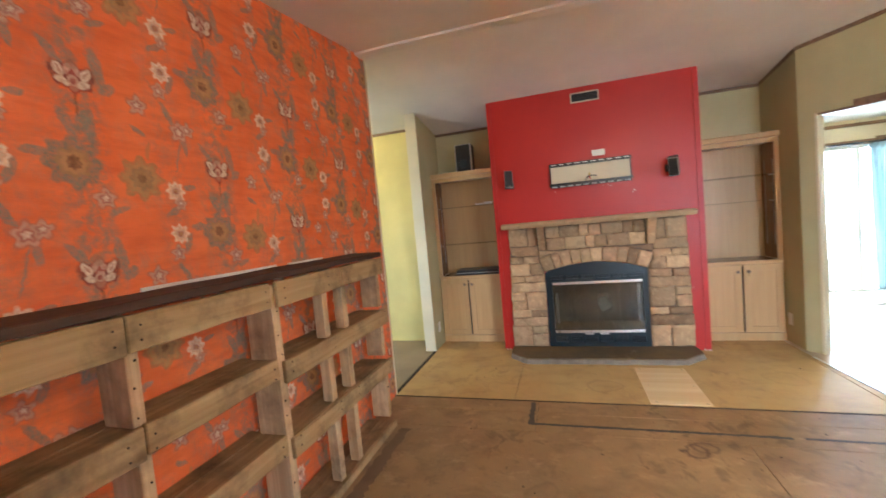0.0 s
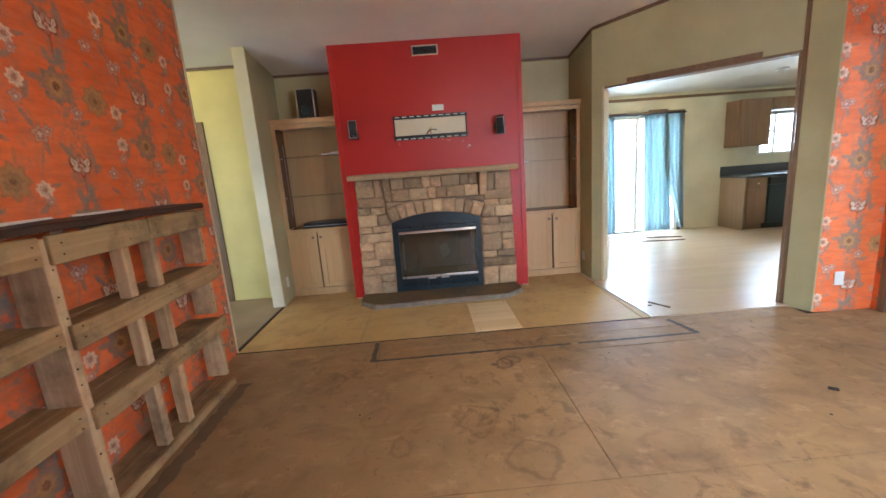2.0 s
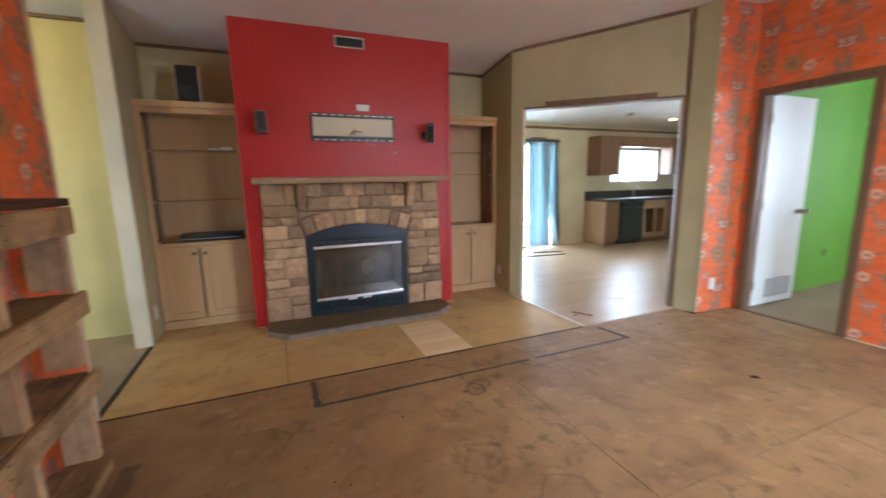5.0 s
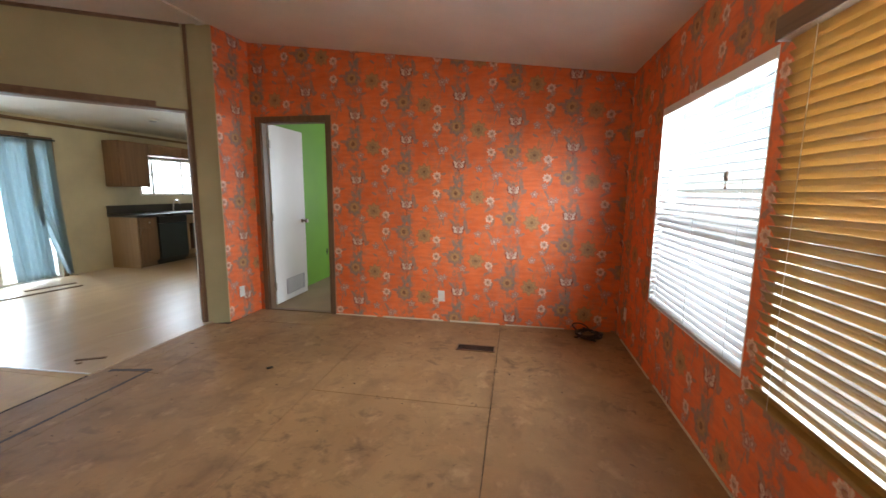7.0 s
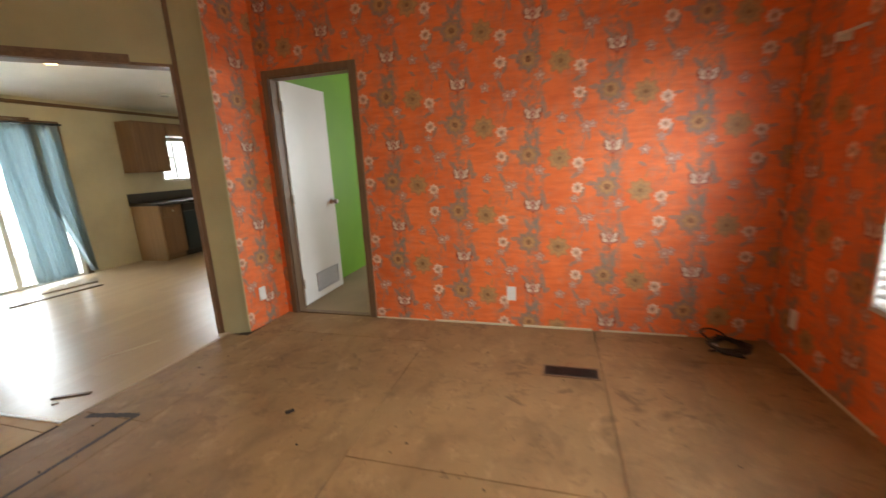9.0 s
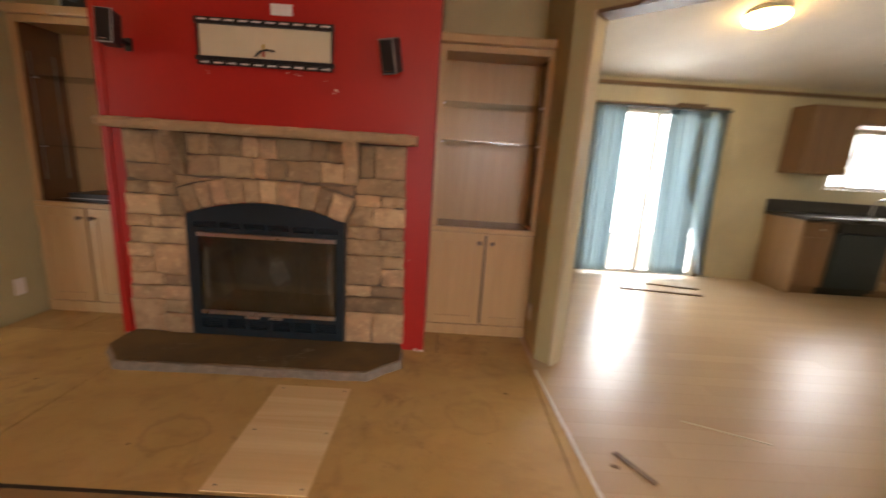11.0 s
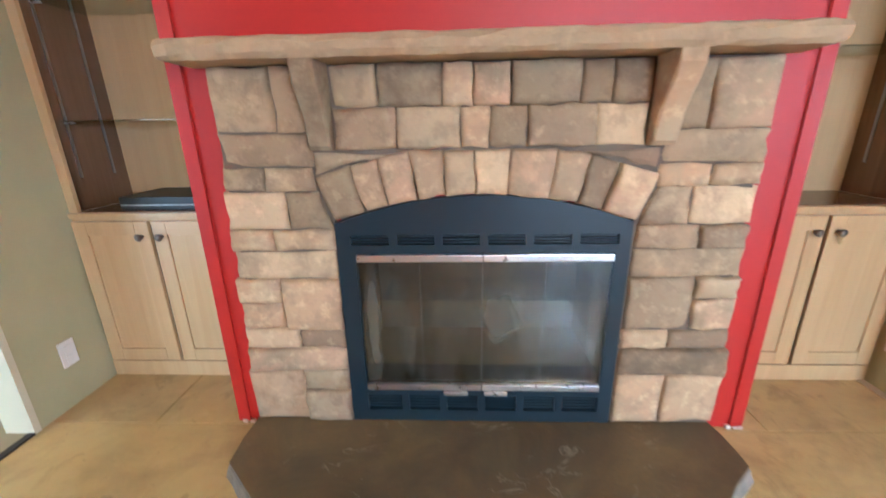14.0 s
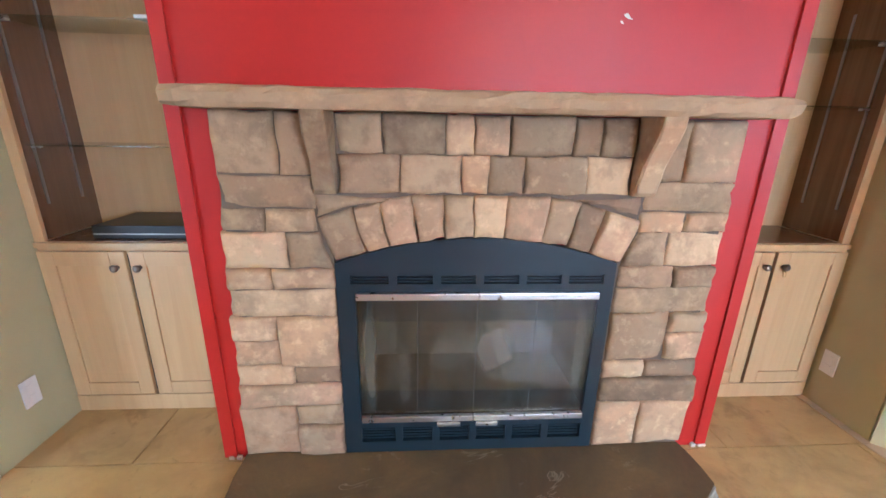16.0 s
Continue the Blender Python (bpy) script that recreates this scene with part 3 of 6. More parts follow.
def tube(name, points, radius, mat, parent=None):
    curve = bpy.data.curves.new(name, "CURVE")
    curve.dimensions, curve.bevel_depth, curve.bevel_resolution = "3D", radius, 2
    spline = curve.splines.new("NURBS")
    spline.points.add(len(points) - 1)
    base = parent.matrix_world.translation if parent else Vector()
    for p, q in zip(spline.points, points):
        p.co = (*(Vector(q) - base), 1)
    spline.use_endpoint_u, spline.order_u = True, 3
    ob = new(name, curve)
    dg = bpy.context.evaluated_depsgraph_get()
    mesh = bpy.data.meshes.new_from_object(ob.evaluated_get(dg))
    bpy.data.objects.remove(ob)
    mesh.materials.clear()
    mesh.materials.append(mat)
    ob = new(name, mesh)
    ob.parent = parent
    return ob


def thing(name, at, label, category, group="", kind=""):
    ob = new(name)
    ob.empty_display_size = 0.1
    ob.location = at
    ob.matrix_world = Matrix.Translation(at)
    return tagged(ob, label, category, group, kind)


def setting(ob, label, category):
    return tagged(ob, label, category, kind="structure")


# ---- the large structure ----
RIDGE = 3.64


def ceiling_height(x, y):
    return 2.878 - 0.122 * (RIDGE - y) if y <= RIDGE else 2.878 - 0.135 * (y - RIDGE)


def above(gap):
    return lambda x, y: ceiling_height(x, y) + gap


UP = above(0.05)


def wall(name, label, outline, mat, low=-0.05, high=None):
    return setting(prism(name, outline, low, high or UP, mat), label, "wall")


def rect(x0, x1, y0, y1):
    return [(x0, y0), (x1, y0), (x1, y1), (x0, y1)]


def ceiling():
    bm = bmesh.new()
    for y0, y1 in ((-0.45, RIDGE), (RIDGE, 7.75)):
        add_prism(bm, rect(-3.1, 9.2, y0, y1), ceiling_height, above(0.12))
    return setting(finish("ceiling", bm, CEILING), "off-white textured vaulted ceiling", "ceiling")


ceiling()
setting(prism("trim_ridge", rect(-0.68, 4.10, RIDGE - 0.045, RIDGE + 0.045), above(-0.018), above(0.01), CEILING),
        "painted flat strip along the ceiling ridge", "trim")

wall("wall_west", "orange floral papered wall behind the pallet shelf", rect(-0.78, -0.68, -0.41, 3.742), PAPER_WEST)
setting(prism("trim_wall_end", rect(-0.785, -0.674, 3.742, 3.760), 0, above(-0.002), TRIM_CREAM), "cream corner trim at the wall end", "trim")
wall("wall_stub", "olive beige stub wall beside the hall", rect(-0.78, -0.68, 4.905, 5.65), BEIGE)
setting(prism("trim_stub_end", rect(-0.795, -0.672, 4.88, 4.905), 0, above(-0.002), TRIM_CREAM), "cream trim on the stub wall's end", "trim")
wall("wall_hall_north", "pale yellow hall wall", rect(-3.1, -0.78, 5.30, 5.40), YELLOW)
for name, x0, x1, low in (("wall_hall_south_west", -3.1, -2.10, -0.05), ("wall_hall_south_east", -1.20, -0.78, -0.05), ("wall_hall_south_header", -2.10, -1.20, 2.06)):
    wall(name, "pale yellow hall wall with an assumed, unseen glass door", rect(x0, x1, 3.52, 3.62), YELLOW, low)
wall("wall_hall_end", "pale yellow end wall of the hall", rect(-3.2, -3.1, 3.52, 5.40), YELLOW)
wall("wall_back", "pale yellow wall behind the cabinets", rect(-0.78, 3.0, 5.65, 5.75), CREAM_WALL)
wall("wall_niche", "olive beige wall beside the cabinet", rect(2.855, 3.0, 4.968, 5.65), BEIGE)

hall_door = thing("door_hall", (-1.86, 5.29, 0.0), "closed white hall door with brown casing", "door", kind="structure")
box("leaf", (-2.25, 5.276, 0.01), (-1.47, 5.2985, 2.03), WHITE, hall_door, 0.003)
each("casing", [((-1.47, 5.270, 0.0), (-1.405, 5.2995, 2.09)), ((-2.315, 5.270, 0.0), (-2.25, 5.2995, 2.09)), ((-2.25, 5.270, 2.03), (-1.47, 5.2995, 2.09))], TRIM_BROWN, hall_door, 0.003)

# the diagonal wall with the wide kitchen opening
DA, DB = Vector((2.848, 4.953)), Vector((4.055, 3.805))
DD = (DB - DA).normalized()
DN = Vector((-DD.y, DD.x))
if DN.x < 0:
    DN = -DN
DLEN = (DB - DA).length


def diagonal(s0, s1, o0, o1):
    return [tuple(DA + DD * s + DN * o) for s, o in ((s0, o0), (s1, o0), (s1, o1), (s0, o1))]


OPEN_TOP = 2.075
wall("wall_diagonal_side", "olive beige wall beside the kitchen opening", diagonal(0, 0.115, 0, 0.11), BEIGE)
wall("wall_diagonal_header", "olive beige wall above the kitchen opening", diagonal(0.115, DLEN, 0.0, 0.11), BEIGE, OPEN_TOP + 0.02)
setting(prism("trim_opening_side", diagonal(0.1155, 0.135, -0.012, 0.122), 0, OPEN_TOP + 0.02, TRIM_CREAM), "cream casing of the kitchen opening", "trim")
setting(prism("trim_opening_far", diagonal(DLEN - 0.02, DLEN - 0.0005, -0.012, 0.122), 0, OPEN_TOP + 0.02, TRIM_BROWN), "brown casing of the kitchen opening", "trim")
setting(prism("trim_opening_head", diagonal(0.135, DLEN - 0.02, -0.010, 0.122), OPEN_TOP, OPEN_TOP + 0.0195, TRIM_BROWN_X), "brown head casing of the kitchen opening", "trim")
torn = setting(prism("trim_torn_board", diagonal(0.36, 1.42, -0.028, -0.0105), OPEN_TOP + 0.004, OPEN_TOP + 0.062, TRIM_BROWN_X), "torn dark brown board over the opening", "trim")
setting(prism("pillar", [(4.056, 3.805), (4.155, 3.590), (4.30, 3.60), (4.30, 3.80), (4.14, 3.89)], -0.05, UP, BEIGE), "olive beige pillar beside the kitchen opening", "pillar")
PE, PD = Vector((4.056, 3.805)), Vector((0.418, -0.908))
PN = Vector((-0.908, -0.418))


def pillar_strip(name, s0, s1, out, mat, label):
    outline = [tuple(PE + PD * p + PN * q) for p, q in ((s0, 0.0008), (s1, 0.0008), (s1, out), (s0, out))]
    setting(prism(name, outline, 0.0, above(-0.004), mat), label, "trim")


pillar_strip("trim_pillar_edge", 0.004, 0.034, 0.010, TRIM_BROWN, "narrow brown trim on the pillar's edge")
pillar_strip("trim_pillar_corner", 0.212, 0.234, 0.009, BEIGE, "narrow olive trim on the pillar's corner")
wall("wall_short", "narrow orange floral papered wall", [(4.157, 3.588), (4.595, 3.535), (4.70, 3.535), (4.70, 3.565), (4.30, 3.595)], PAPER_NORTH)

# east wall with the bedroom door
for name, outline, low in (("wall_east_long", rect(4.595, 4.695, -0.41, 2.672), -0.05), ("wall_east_end", rect(4.595, 4.695, 3.425, 3.534), -0.05),
                           ("wall_east_header", rect(4.595, 4.695, 2.672, 3.425), 2.062)):
    wall(name, "orange floral papered wall with the bedroom door", outline, PAPER_EAST, low)
# south wall with two windows
WINDOWS = ((2.50, 3.78), (1.08, 2.36))
SILL, HEAD = 0.54, 1.935
for name, x0, x1, low, high in (("wall_south_west", -0.68, 1.08, -0.05, None), ("wall_south_middle", 2.36, 2.50, -0.05, None), ("wall_south_east", 3.78, 4.595, -0.05, None),
                                ("wall_south_under", 1.08, 2.36, -0.05, SILL), ("wall_south_below", 2.50, 3.78, -0.05, SILL),
                                ("wall_south_over", 1.08, 2.36, HEAD, None), ("wall_south_above", 2.50, 3.78, HEAD, None)):
    wall(name, "orange floral papered wall with the windows", rect(x0, x1, -0.41, -0.29), PAPER_SOUTH, low, high)

# bedroom beyond the door
wall("wall_bedroom_north", "lime green bedroom wall", rect(4.70, 8.0, 3.57, 3.67), GREEN)
wall("wall_bedroom_east", "lime green bedroom wall", rect(8.0, 8.1, -0.41, 3.67), GREEN)
wall("wall_bedroom_south", "lime green bedroom wall", rect(4.70, 8.0, -0.41, -0.31), GREEN)
# kitchen
for name, x0, x1, low, high in (("wall_kitchen_corner", 2.90, 3.97, -0.05, None), ("wall_kitchen_mid", 5.47, 6.87, -0.05, None), ("wall_kitchen_end", 8.24, 9.0, -0.05, None),
                                ("wall_kitchen_over_slider", 3.97, 5.47, 2.02, None), ("wall_kitchen_under_window", 6.87, 8.24, -0.05, 1.22), ("wall_kitchen_over_window", 6.87, 8.24, 1.92, None)):
    wall(name, "cream painted kitchen wall", rect(x0, x1, 7.50, 7.62), KITCHEN_WALL, low, high)
wall("wall_kitchen_west", "cream painted kitchen wall", rect(2.90, 3.0, 5.75, 7.50), KITCHEN_WALL)
wall("wall_kitchen_east", "cream painted kitchen wall", rect(9.0, 9.1, 3.68, 7.62), KITCHEN_WALL)
wall("wall_kitchen_south", "cream painted kitchen wall", rect(4.31, 9.0, 3.70, 3.80), KITCHEN_WALL)
setting(prism("trim_kitchen_crown", rect(3.0, 9.0, 7.475, 7.4995), above(-0.09), above(-0.05), TRIM_BROWN_X), "dark crown strip on the kitchen wall", "trim")

# thin brown crown strips
for name, outline in (("trim_crown_back", rect(-0.68, 0.12, 5.635, 5.6495)), ("trim_crown_back_right", rect(2.10, 2.855, 5.635, 5.6495)),
                      ("trim_crown_niche", rect(2.840, 2.8545, 4.975, 5.635)), ("trim_crown_diagonal", diagonal(0.0, DLEN - 0.02, -0.014, -0.0005)),
                      ("trim_crown_hall", rect(-3.1, -0.80, 5.285, 5.2995))):
    setting(prism(name, outline, above(-0.03), above(-0.002), TRIM_BROWN_X), "thin brown crown strip", "trim")

# chimney breast, open for the firebox
bm = bmesh.new()
add_prism(bm, rect(0.12, 0.615, 4.975, 5.65), 0.0, UP)
add_prism(bm, rect(1.575, 2.10, 4.975, 5.65), 0.0, UP)
add_prism(bm, rect(0.615, 1.575, 4.975, 5.65), 0.86, UP)
setting(finish("chimney_breast", bm, RED), "bright red painted chimney breast", "wall")
for name, x0, x1 in (("trim_breast_west", 0.114, 0.160), ("trim_breast_east", 2.06, 2.106)):
    setting(prism(name, rect(x0, x1, 4.966, 4.9745), 0.008, above(-0.01), RED), "red corner moulding of the chimney breast", "trim")

# floors: a base, sheets of subfloor, carpets and kitchen vinyl
setting(box("floor", (-3.2, -0.45, -0.15), (9.1, 7.62, -0.016), GAP), "dark base under the floor sheets", "floor")
setting(prism("floor_hall_carpet", [(-3.1, 3.62), (-0.69, 3.62), (-0.69, 5.30), (-3.1, 5.30)], -0.016, 0.006, CARPET), "tan carpet in the hall", "floor")
setting(prism("floor_bedroom_carpet", rect(4.66, 8.0, -0.31, 3.57), -0.016, 0.006, CARPET), "tan carpet in the bedroom", "floor")
setting(prism("floor_kitchen_vinyl", [(2.815, 4.96), (2.872, 3.735), (9.0, 3.735), (9.0, 7.5), (2.83, 7.5)], -0.016, 0.0035, VINYL), "glossy wood-look vinyl kitchen floor", "floor")
setting(box("ground", (-400, -400, -0.9), (400, 400, -0.6), GROUND), "dry bare ground outside", "ground")


# Added glowing sheet that whitens the view through the kitchen glass.
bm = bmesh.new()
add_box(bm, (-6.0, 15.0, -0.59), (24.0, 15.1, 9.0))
setting(finish("backdrop", bm, glowing("backdrop_glow", (0.92, 0.96, 1.0), 4.0)), "added glowing backdrop standing for the bright outdoors beyond the kitchen", "backdrop")


# ---- windows, blinds and doors of the setting ----
def sash_window(name, x0, x1, z0, z1, y_in, y_out, label):
    top = thing(name, ((x0 + x1) / 2, (y_in + y_out) / 2, z0), label, "window", kind="structure")
    y0, y1 = sorted((y_in, y_out))
    f = 0.035
    rail = z0 + (z1 - z0) * 0.49
    boxes("frame", [((x0, y0, z0), (x0 + f, y1, z1)), ((x1 - f, y0, z0), (x1, y1, z1)), ((x0 + f, y0, z0), (x1 - f, y1, z0 + f)), ((x0 + f, y0, z1 - f), (x1 - f, y1, z1))], WHITE, top, 0.004)
    if y_in > -1:
        l = 0.011
        each("reveal", [((x0, y1 + 0.001, z0), (x0 + l, -0.2915, z1)), ((x1 - l, y1 + 0.001, z0), (x1, -0.2915, z1)), ((x0 + l, y1 + 0.001, z0), (x1 - l, -0.2915, z0 + 0.004)), ((x0 + l, y1 + 0.001, z1 - 0.004), (x1 - l, -0.2915, z1))], WHITE, top)
    box("meeting_rail", (x0 + f, y0 + 0.01, rail - 0.022), (x1 - f, y1 - 0.01, rail + 0.022), WHITE, top, 0.004)
    ym = (y0 + y1) / 2
    for lo, hi in ((z0 + f, rail - 0.022), (rail + 0.022, z1 - f)):
        pane = box("pane", (x0 + f, ym - 0.002, lo), (x1 - f, ym + 0.002, hi), PANE, top)
        pane.visible_shadow = False
    return top


for x0, x1 in WINDOWS:
    sash_window("window_south", x0 + 0.001, x1 - 0.001, SILL + 0.001, HEAD - 0.001, -0.36, -0.408, "white vinyl sash window behind blinds")


def blind(x0, x1, z0, z1, y, mat, slat_tilt, count, label, head_mat, valance):
    top = thing("window_blind", ((x0 + x1) / 2, y, z1), label, "blind", "window blinds")
    if valance:
        box("valance", (x0 - 0.02, y - 0.01, z1 - 0.03), (x1 + 0.02, y + 0.055, z1 + 0.055), head_mat, top, 0.006)
    else:
        box("headrail", (x0, y - 0.025, z1 - 0.05), (x1, y + 0.03, z1 - 0.002), head_mat, top, 0.004)
    box("bottom_rail", (x0, y - 0.022, z0), (x1, y + 0.022, z0 + 0.020), mat, top, 0.006)
    step = (z1 - 0.06 - z0 - 0.03) / count
    c, s = math.cos(radians(slat_tilt)), math.sin(radians(slat_tilt))
    bm = bmesh.new()
    half, thick = 0.025, 0.0016
    ring = []
    for xx in (x0 + 0.006, x1 - 0.006):
        loop = []
        for p, q in ((-half, -thick), (0, thick * 0.9), (half, -thick), (half, thick), (0, thick * 3.2), (-half, thick)):
            loop.append(bm.verts.new((xx, p * c - q * s, p * s + q * c)))
        ring.append(loop)
    bm.faces.new(ring[0])
    bm.faces.new(ring[1][::-1])
    for i in range(6):
        j = (i + 1) % 6
        bm.faces.new((ring[0][i], ring[0][j], ring[1][j], ring[1][i]))
    bmesh.ops.translate(bm, verts=bm.verts, vec=(0, y, z0 + 0.04))
    first = finish("slat", bm, mat, top)
    rng = random.Random(5)
    for k in range(1, count + 1 if valance else count):
        ob = new("slat", first.data)
        ob.parent = top
        ob.location = (0, 0, k * step)
        ob.rotation_euler = (0, rng.uniform(-0.0015, 0.0015), 0)
    for fx in (0.12, 0.5, 0.88):
        xx = x0 + (x1 - x0) * fx
        for dy in (-0.024, 0.024):
            rod("ladder_cord", (xx, y + dy, z0 + 0.01), (xx, y + dy, z1 - 0.03), 0.0012, WHITE, top, 6)
    return top


blind(2.515, 3.765, 0.545, 1.93, -0.315, SLAT_WHITE, -26, 31, "white faux-wood blind with open slats", WHITE, False)
blind(1.075, 2.372, 0.535, 1.93, -0.262, SLAT_AMBER, 58, 31, "amber wooden blind with closed slats, backlit", TRIM_BROWN_X, True)

charm = thing("hanging_charm", (2.79, -0.279, 1.43), "small dark charm hanging before the white blind", "ornament")
rod("cord", (2.79, -0.279, 1.45), (2.79, -0.279, 1.885), 0.0012, WHITE, charm, 6)
for cz, r, k in ((1.432, 0.024, 0), (1.378, 0.011, 3)):
    bm = bmesh.new()
    turned = [(2.79 + r * (0.62 + 0.25 * math.sin(2.3 * i + k)) * math.cos(i * math.pi / 5), cz + r * (0.95 + 0.2 * math.cos(1.7 * i + k)) * math.sin(i * math.pi / 5)) for i in range(10)]
    front = [bm.verts.new((x, -0.276, z)) for x, z in turned]
    back = [bm.verts.new((x, -0.283, z)) for x, z in turned]
    bm.faces.new(front), bm.faces.new(back[::-1])
    for i in range(10):
        bm.faces.new((front[i], back[i], back[(i + 1) % 10], front[(i + 1) % 10]))
    finish("pendant", bm, TRIM_BROWN, charm)
rod("link", (2.79, -0.279, 1.386), (2.79, -0.279, 1.414), 0.0015, BLACK_METAL, charm, 6)

# the bedroom door and its casing
case = thing("door_frame", (4.595, 3.06, 0.0), "dark brown casing of the bedroom doorway", "door frame", kind="structure")
boxes("casing", [((4.578, 2.616, 0.0), (4.5945, 2.674, 2.114)), ((4.578, 3.423, 0.0), (4.5945, 3.478, 2.114)), ((4.578, 2.674, 2.060), (4.5945, 3.423, 2.114))], TRIM_BROWN, case, 0.004)
boxes("jamb", [((4.5955, 2.6725, 0.0), (4.70, 2.685, 2.0615)), ((4.5955, 3.412, 0.0), (4.70, 3.4245, 2.0615)), ((4.5955, 2.685, 2.049), (4.70, 3.412, 2.0615))], TRIM_BROWN, case)
box("threshold", (4.597, 2.69, -0.015), (4.66, 3.41, 0.008), TRIM_BROWN, case, 0.002)

door = thing("bedroom_door", (4.67, 3.39, 0.01), "flat white hinged door standing wide open", "door")
box("leaf", (4.690, 3.396, 0.030), (5.385, 3.431, 2.062), WHITE, door, 0.003)
lathe("knob", (5.318, 3.351, 0.962), [(0.0, -0.030), (0.018, -0.03), (0.027, -0.018), (0.026, 0.0), (0.012, 0.014), (0.010, 0.034), (0.028, 0.036), (0.028, 0.044)], NICKEL, door, "y")
each("hinge", [((4.680, 3.386, z), (4.697, 3.3995, z + 0.09)) for z in (0.2, 1.0, 1.8)], NICKEL, door, 0.003)
boxes("vent_grille", [((4.90, 3.388, 0.10), (5.30, 3.3955, 0.115)), ((4.90, 3.388, 0.275), (5.30, 3.3955, 0.29)), ((4.90, 3.388, 0.115), (4.915, 3.3955, 0.275)), ((5.285, 3.388, 0.115), (5.30, 3.3955, 0.275))]
      + [((4.915, 3.3895, 0.12 + 0.0155 * i), (5.285, 3.3955, 0.128 + 0.0155 * i)) for i in range(10)], GREY_PLASTIC, door)

# Unseen door, added as the opening for the assumed hall daylight.
patio = thing("glass_door", (-1.65, 3.57, 0.0), "unseen white framed glass door, assumed at the hall", "door", kind="structure")
boxes("frame", [((-2.098, 3.53, 0.0), (-2.02, 3.61, 2.058)), ((-1.28, 3.53, 0.0), (-1.202, 3.61, 2.058)), ((-2.02, 3.53, 1.98), (-1.28, 3.61, 2.058)), ((-2.02, 3.53, 0.0), (-1.28, 3.61, 0.12))], WHITE, patio, 0.004)
box("pane", (-2.02, 3.568, 0.12), (-1.28, 3.572, 1.98), PANE, patio).visible_shadow = False

slider = thing("sliding_glass_door", (4.72, 7.55, 0.0), "glass sliding door in the kitchen wall, brown trim", "door", kind="structure")
boxes("frame", [((3.972, 7.52, 0.0), (4.02, 7.60, 2.018)), ((5.42, 7.52, 0.0), (5.468, 7.60, 2.018)), ((4.02, 7.52, 1.97), (5.42, 7.60, 2.018)), ((4.02, 7.52, 0.004), (5.42, 7.60, 0.04)), ((4.69, 7.53, 0.04), (4.75, 7.59, 1.97))], WHITE, slider)
for x0, x1 in ((4.02, 4.69), (4.75, 5.42)):
    box("pane", (x0, 7.558, 0.04), (x1, 7.562, 1.97), PANE, slider).visible_shadow = False
boxes("casing", [((5.468, 7.482, 0.0), (5.53, 7.4995, 2.08)), ((3.91, 7.482, 0.0), (3.972, 7.4995, 2.08)), ((3.972, 7.482, 2.02), (5.468, 7.4995, 2.08))], TRIM_BROWN, slider)

kw = thing("window_kitchen", (7.55, 7.55, 1.22), "white framed kitchen window above the sink", "window", kind="structure")
boxes("frame", [((6.872, 7.49, 1.222), (6.91, 7.60, 1.918)), ((8.20, 7.49, 1.222), (8.238, 7.60, 1.918)), ((6.91, 7.49, 1.885), (8.20, 7.60, 1.918)), ((6.91, 7.49, 1.222), (8.20, 7.60, 1.26)),
                ((7.14, 7.50, 1.26), (7.18, 7.59, 1.885)), ((7.81, 7.50, 1.26), (7.85, 7.59, 1.885)), ((6.91, 7.50, 1.60), (7.14, 7.59, 1.63)), ((7.85, 7.50, 1.60), (8.20, 7.59, 1.63))], WHITE, kw)
box("pane", (6.91, 7.556, 1.26), (8.20, 7.56, 1.885), PANE, kw).visible_shadow = False


# ---- fireplace ----
def hearth():
    top = thing("hearth", (1.09, 4.75, 0.0), "low dark brown stone hearth slab with clipped corners", "hearth")
    corners = [(0.212, 4.9435), (0.216, 4.718), (0.392, 4.556), (1.798, 4.578), (1.974, 4.738), (1.958, 4.9435)]
    rng = random.Random(6)
    rim = []
    for k, ((xa, ya), (xb, yb)) in enumerate(zip(corners, corners[1:] + corners[:1])):
        steps = 1 if k == 5 else max(1, int(math.hypot(xb - xa, yb - ya) / 0.055))
        for i in range(steps):
            j = 0.0045 if i else 0.0015
            rim.append((xa + (xb - xa) * i / steps + rng.uniform(-j, j), min(4.9435, ya + (yb - ya) * i / steps + rng.uniform(-j, j))))
    prism("slab", rim, 0.040, 0.0505, HEARTH_STONE, top, 0.0025)

    def ring(out, z, jag):
        return [bm.verts.new((1.09 + (x - 1.09) * (1 + out * 0.55) + rng.uniform(-jag, jag), min(4.943, 4.94 + (y - 4.94) * (1 + out * 2.6) + rng.uniform(-jag, jag)), z)) for x, y in rim]

    bm = bmesh.new()
    rings = [ring(-0.004, 0.0415, 0.001), ring(0.006, 0.036, 0.003), ring(0.016, 0.020, 0.004), ring(0.026, 0.0, 0.004)]
    k = len(rim)
    for p, q in zip(rings, rings[1:]):
        for i in range(k):
            bm.faces.new((p[i], p[(i + 1) % k], q[(i + 1) % k], q[i]))
    bm.faces.new(rings[0])
    bm.faces.new(rings[-1][::-1])
    finish("edge", bm, HEARTH_EDGE, top)
    return top


hearth()

fire = thing("fireplace_insert", (1.09, 4.95, 0.06), "black metal fireplace with glass doors and chrome rails", "fireplace")
YF = 4.930
CX, CZ_ARC, R_IN, R_OUT = 1.09, -0.444, 1.374, 1.522
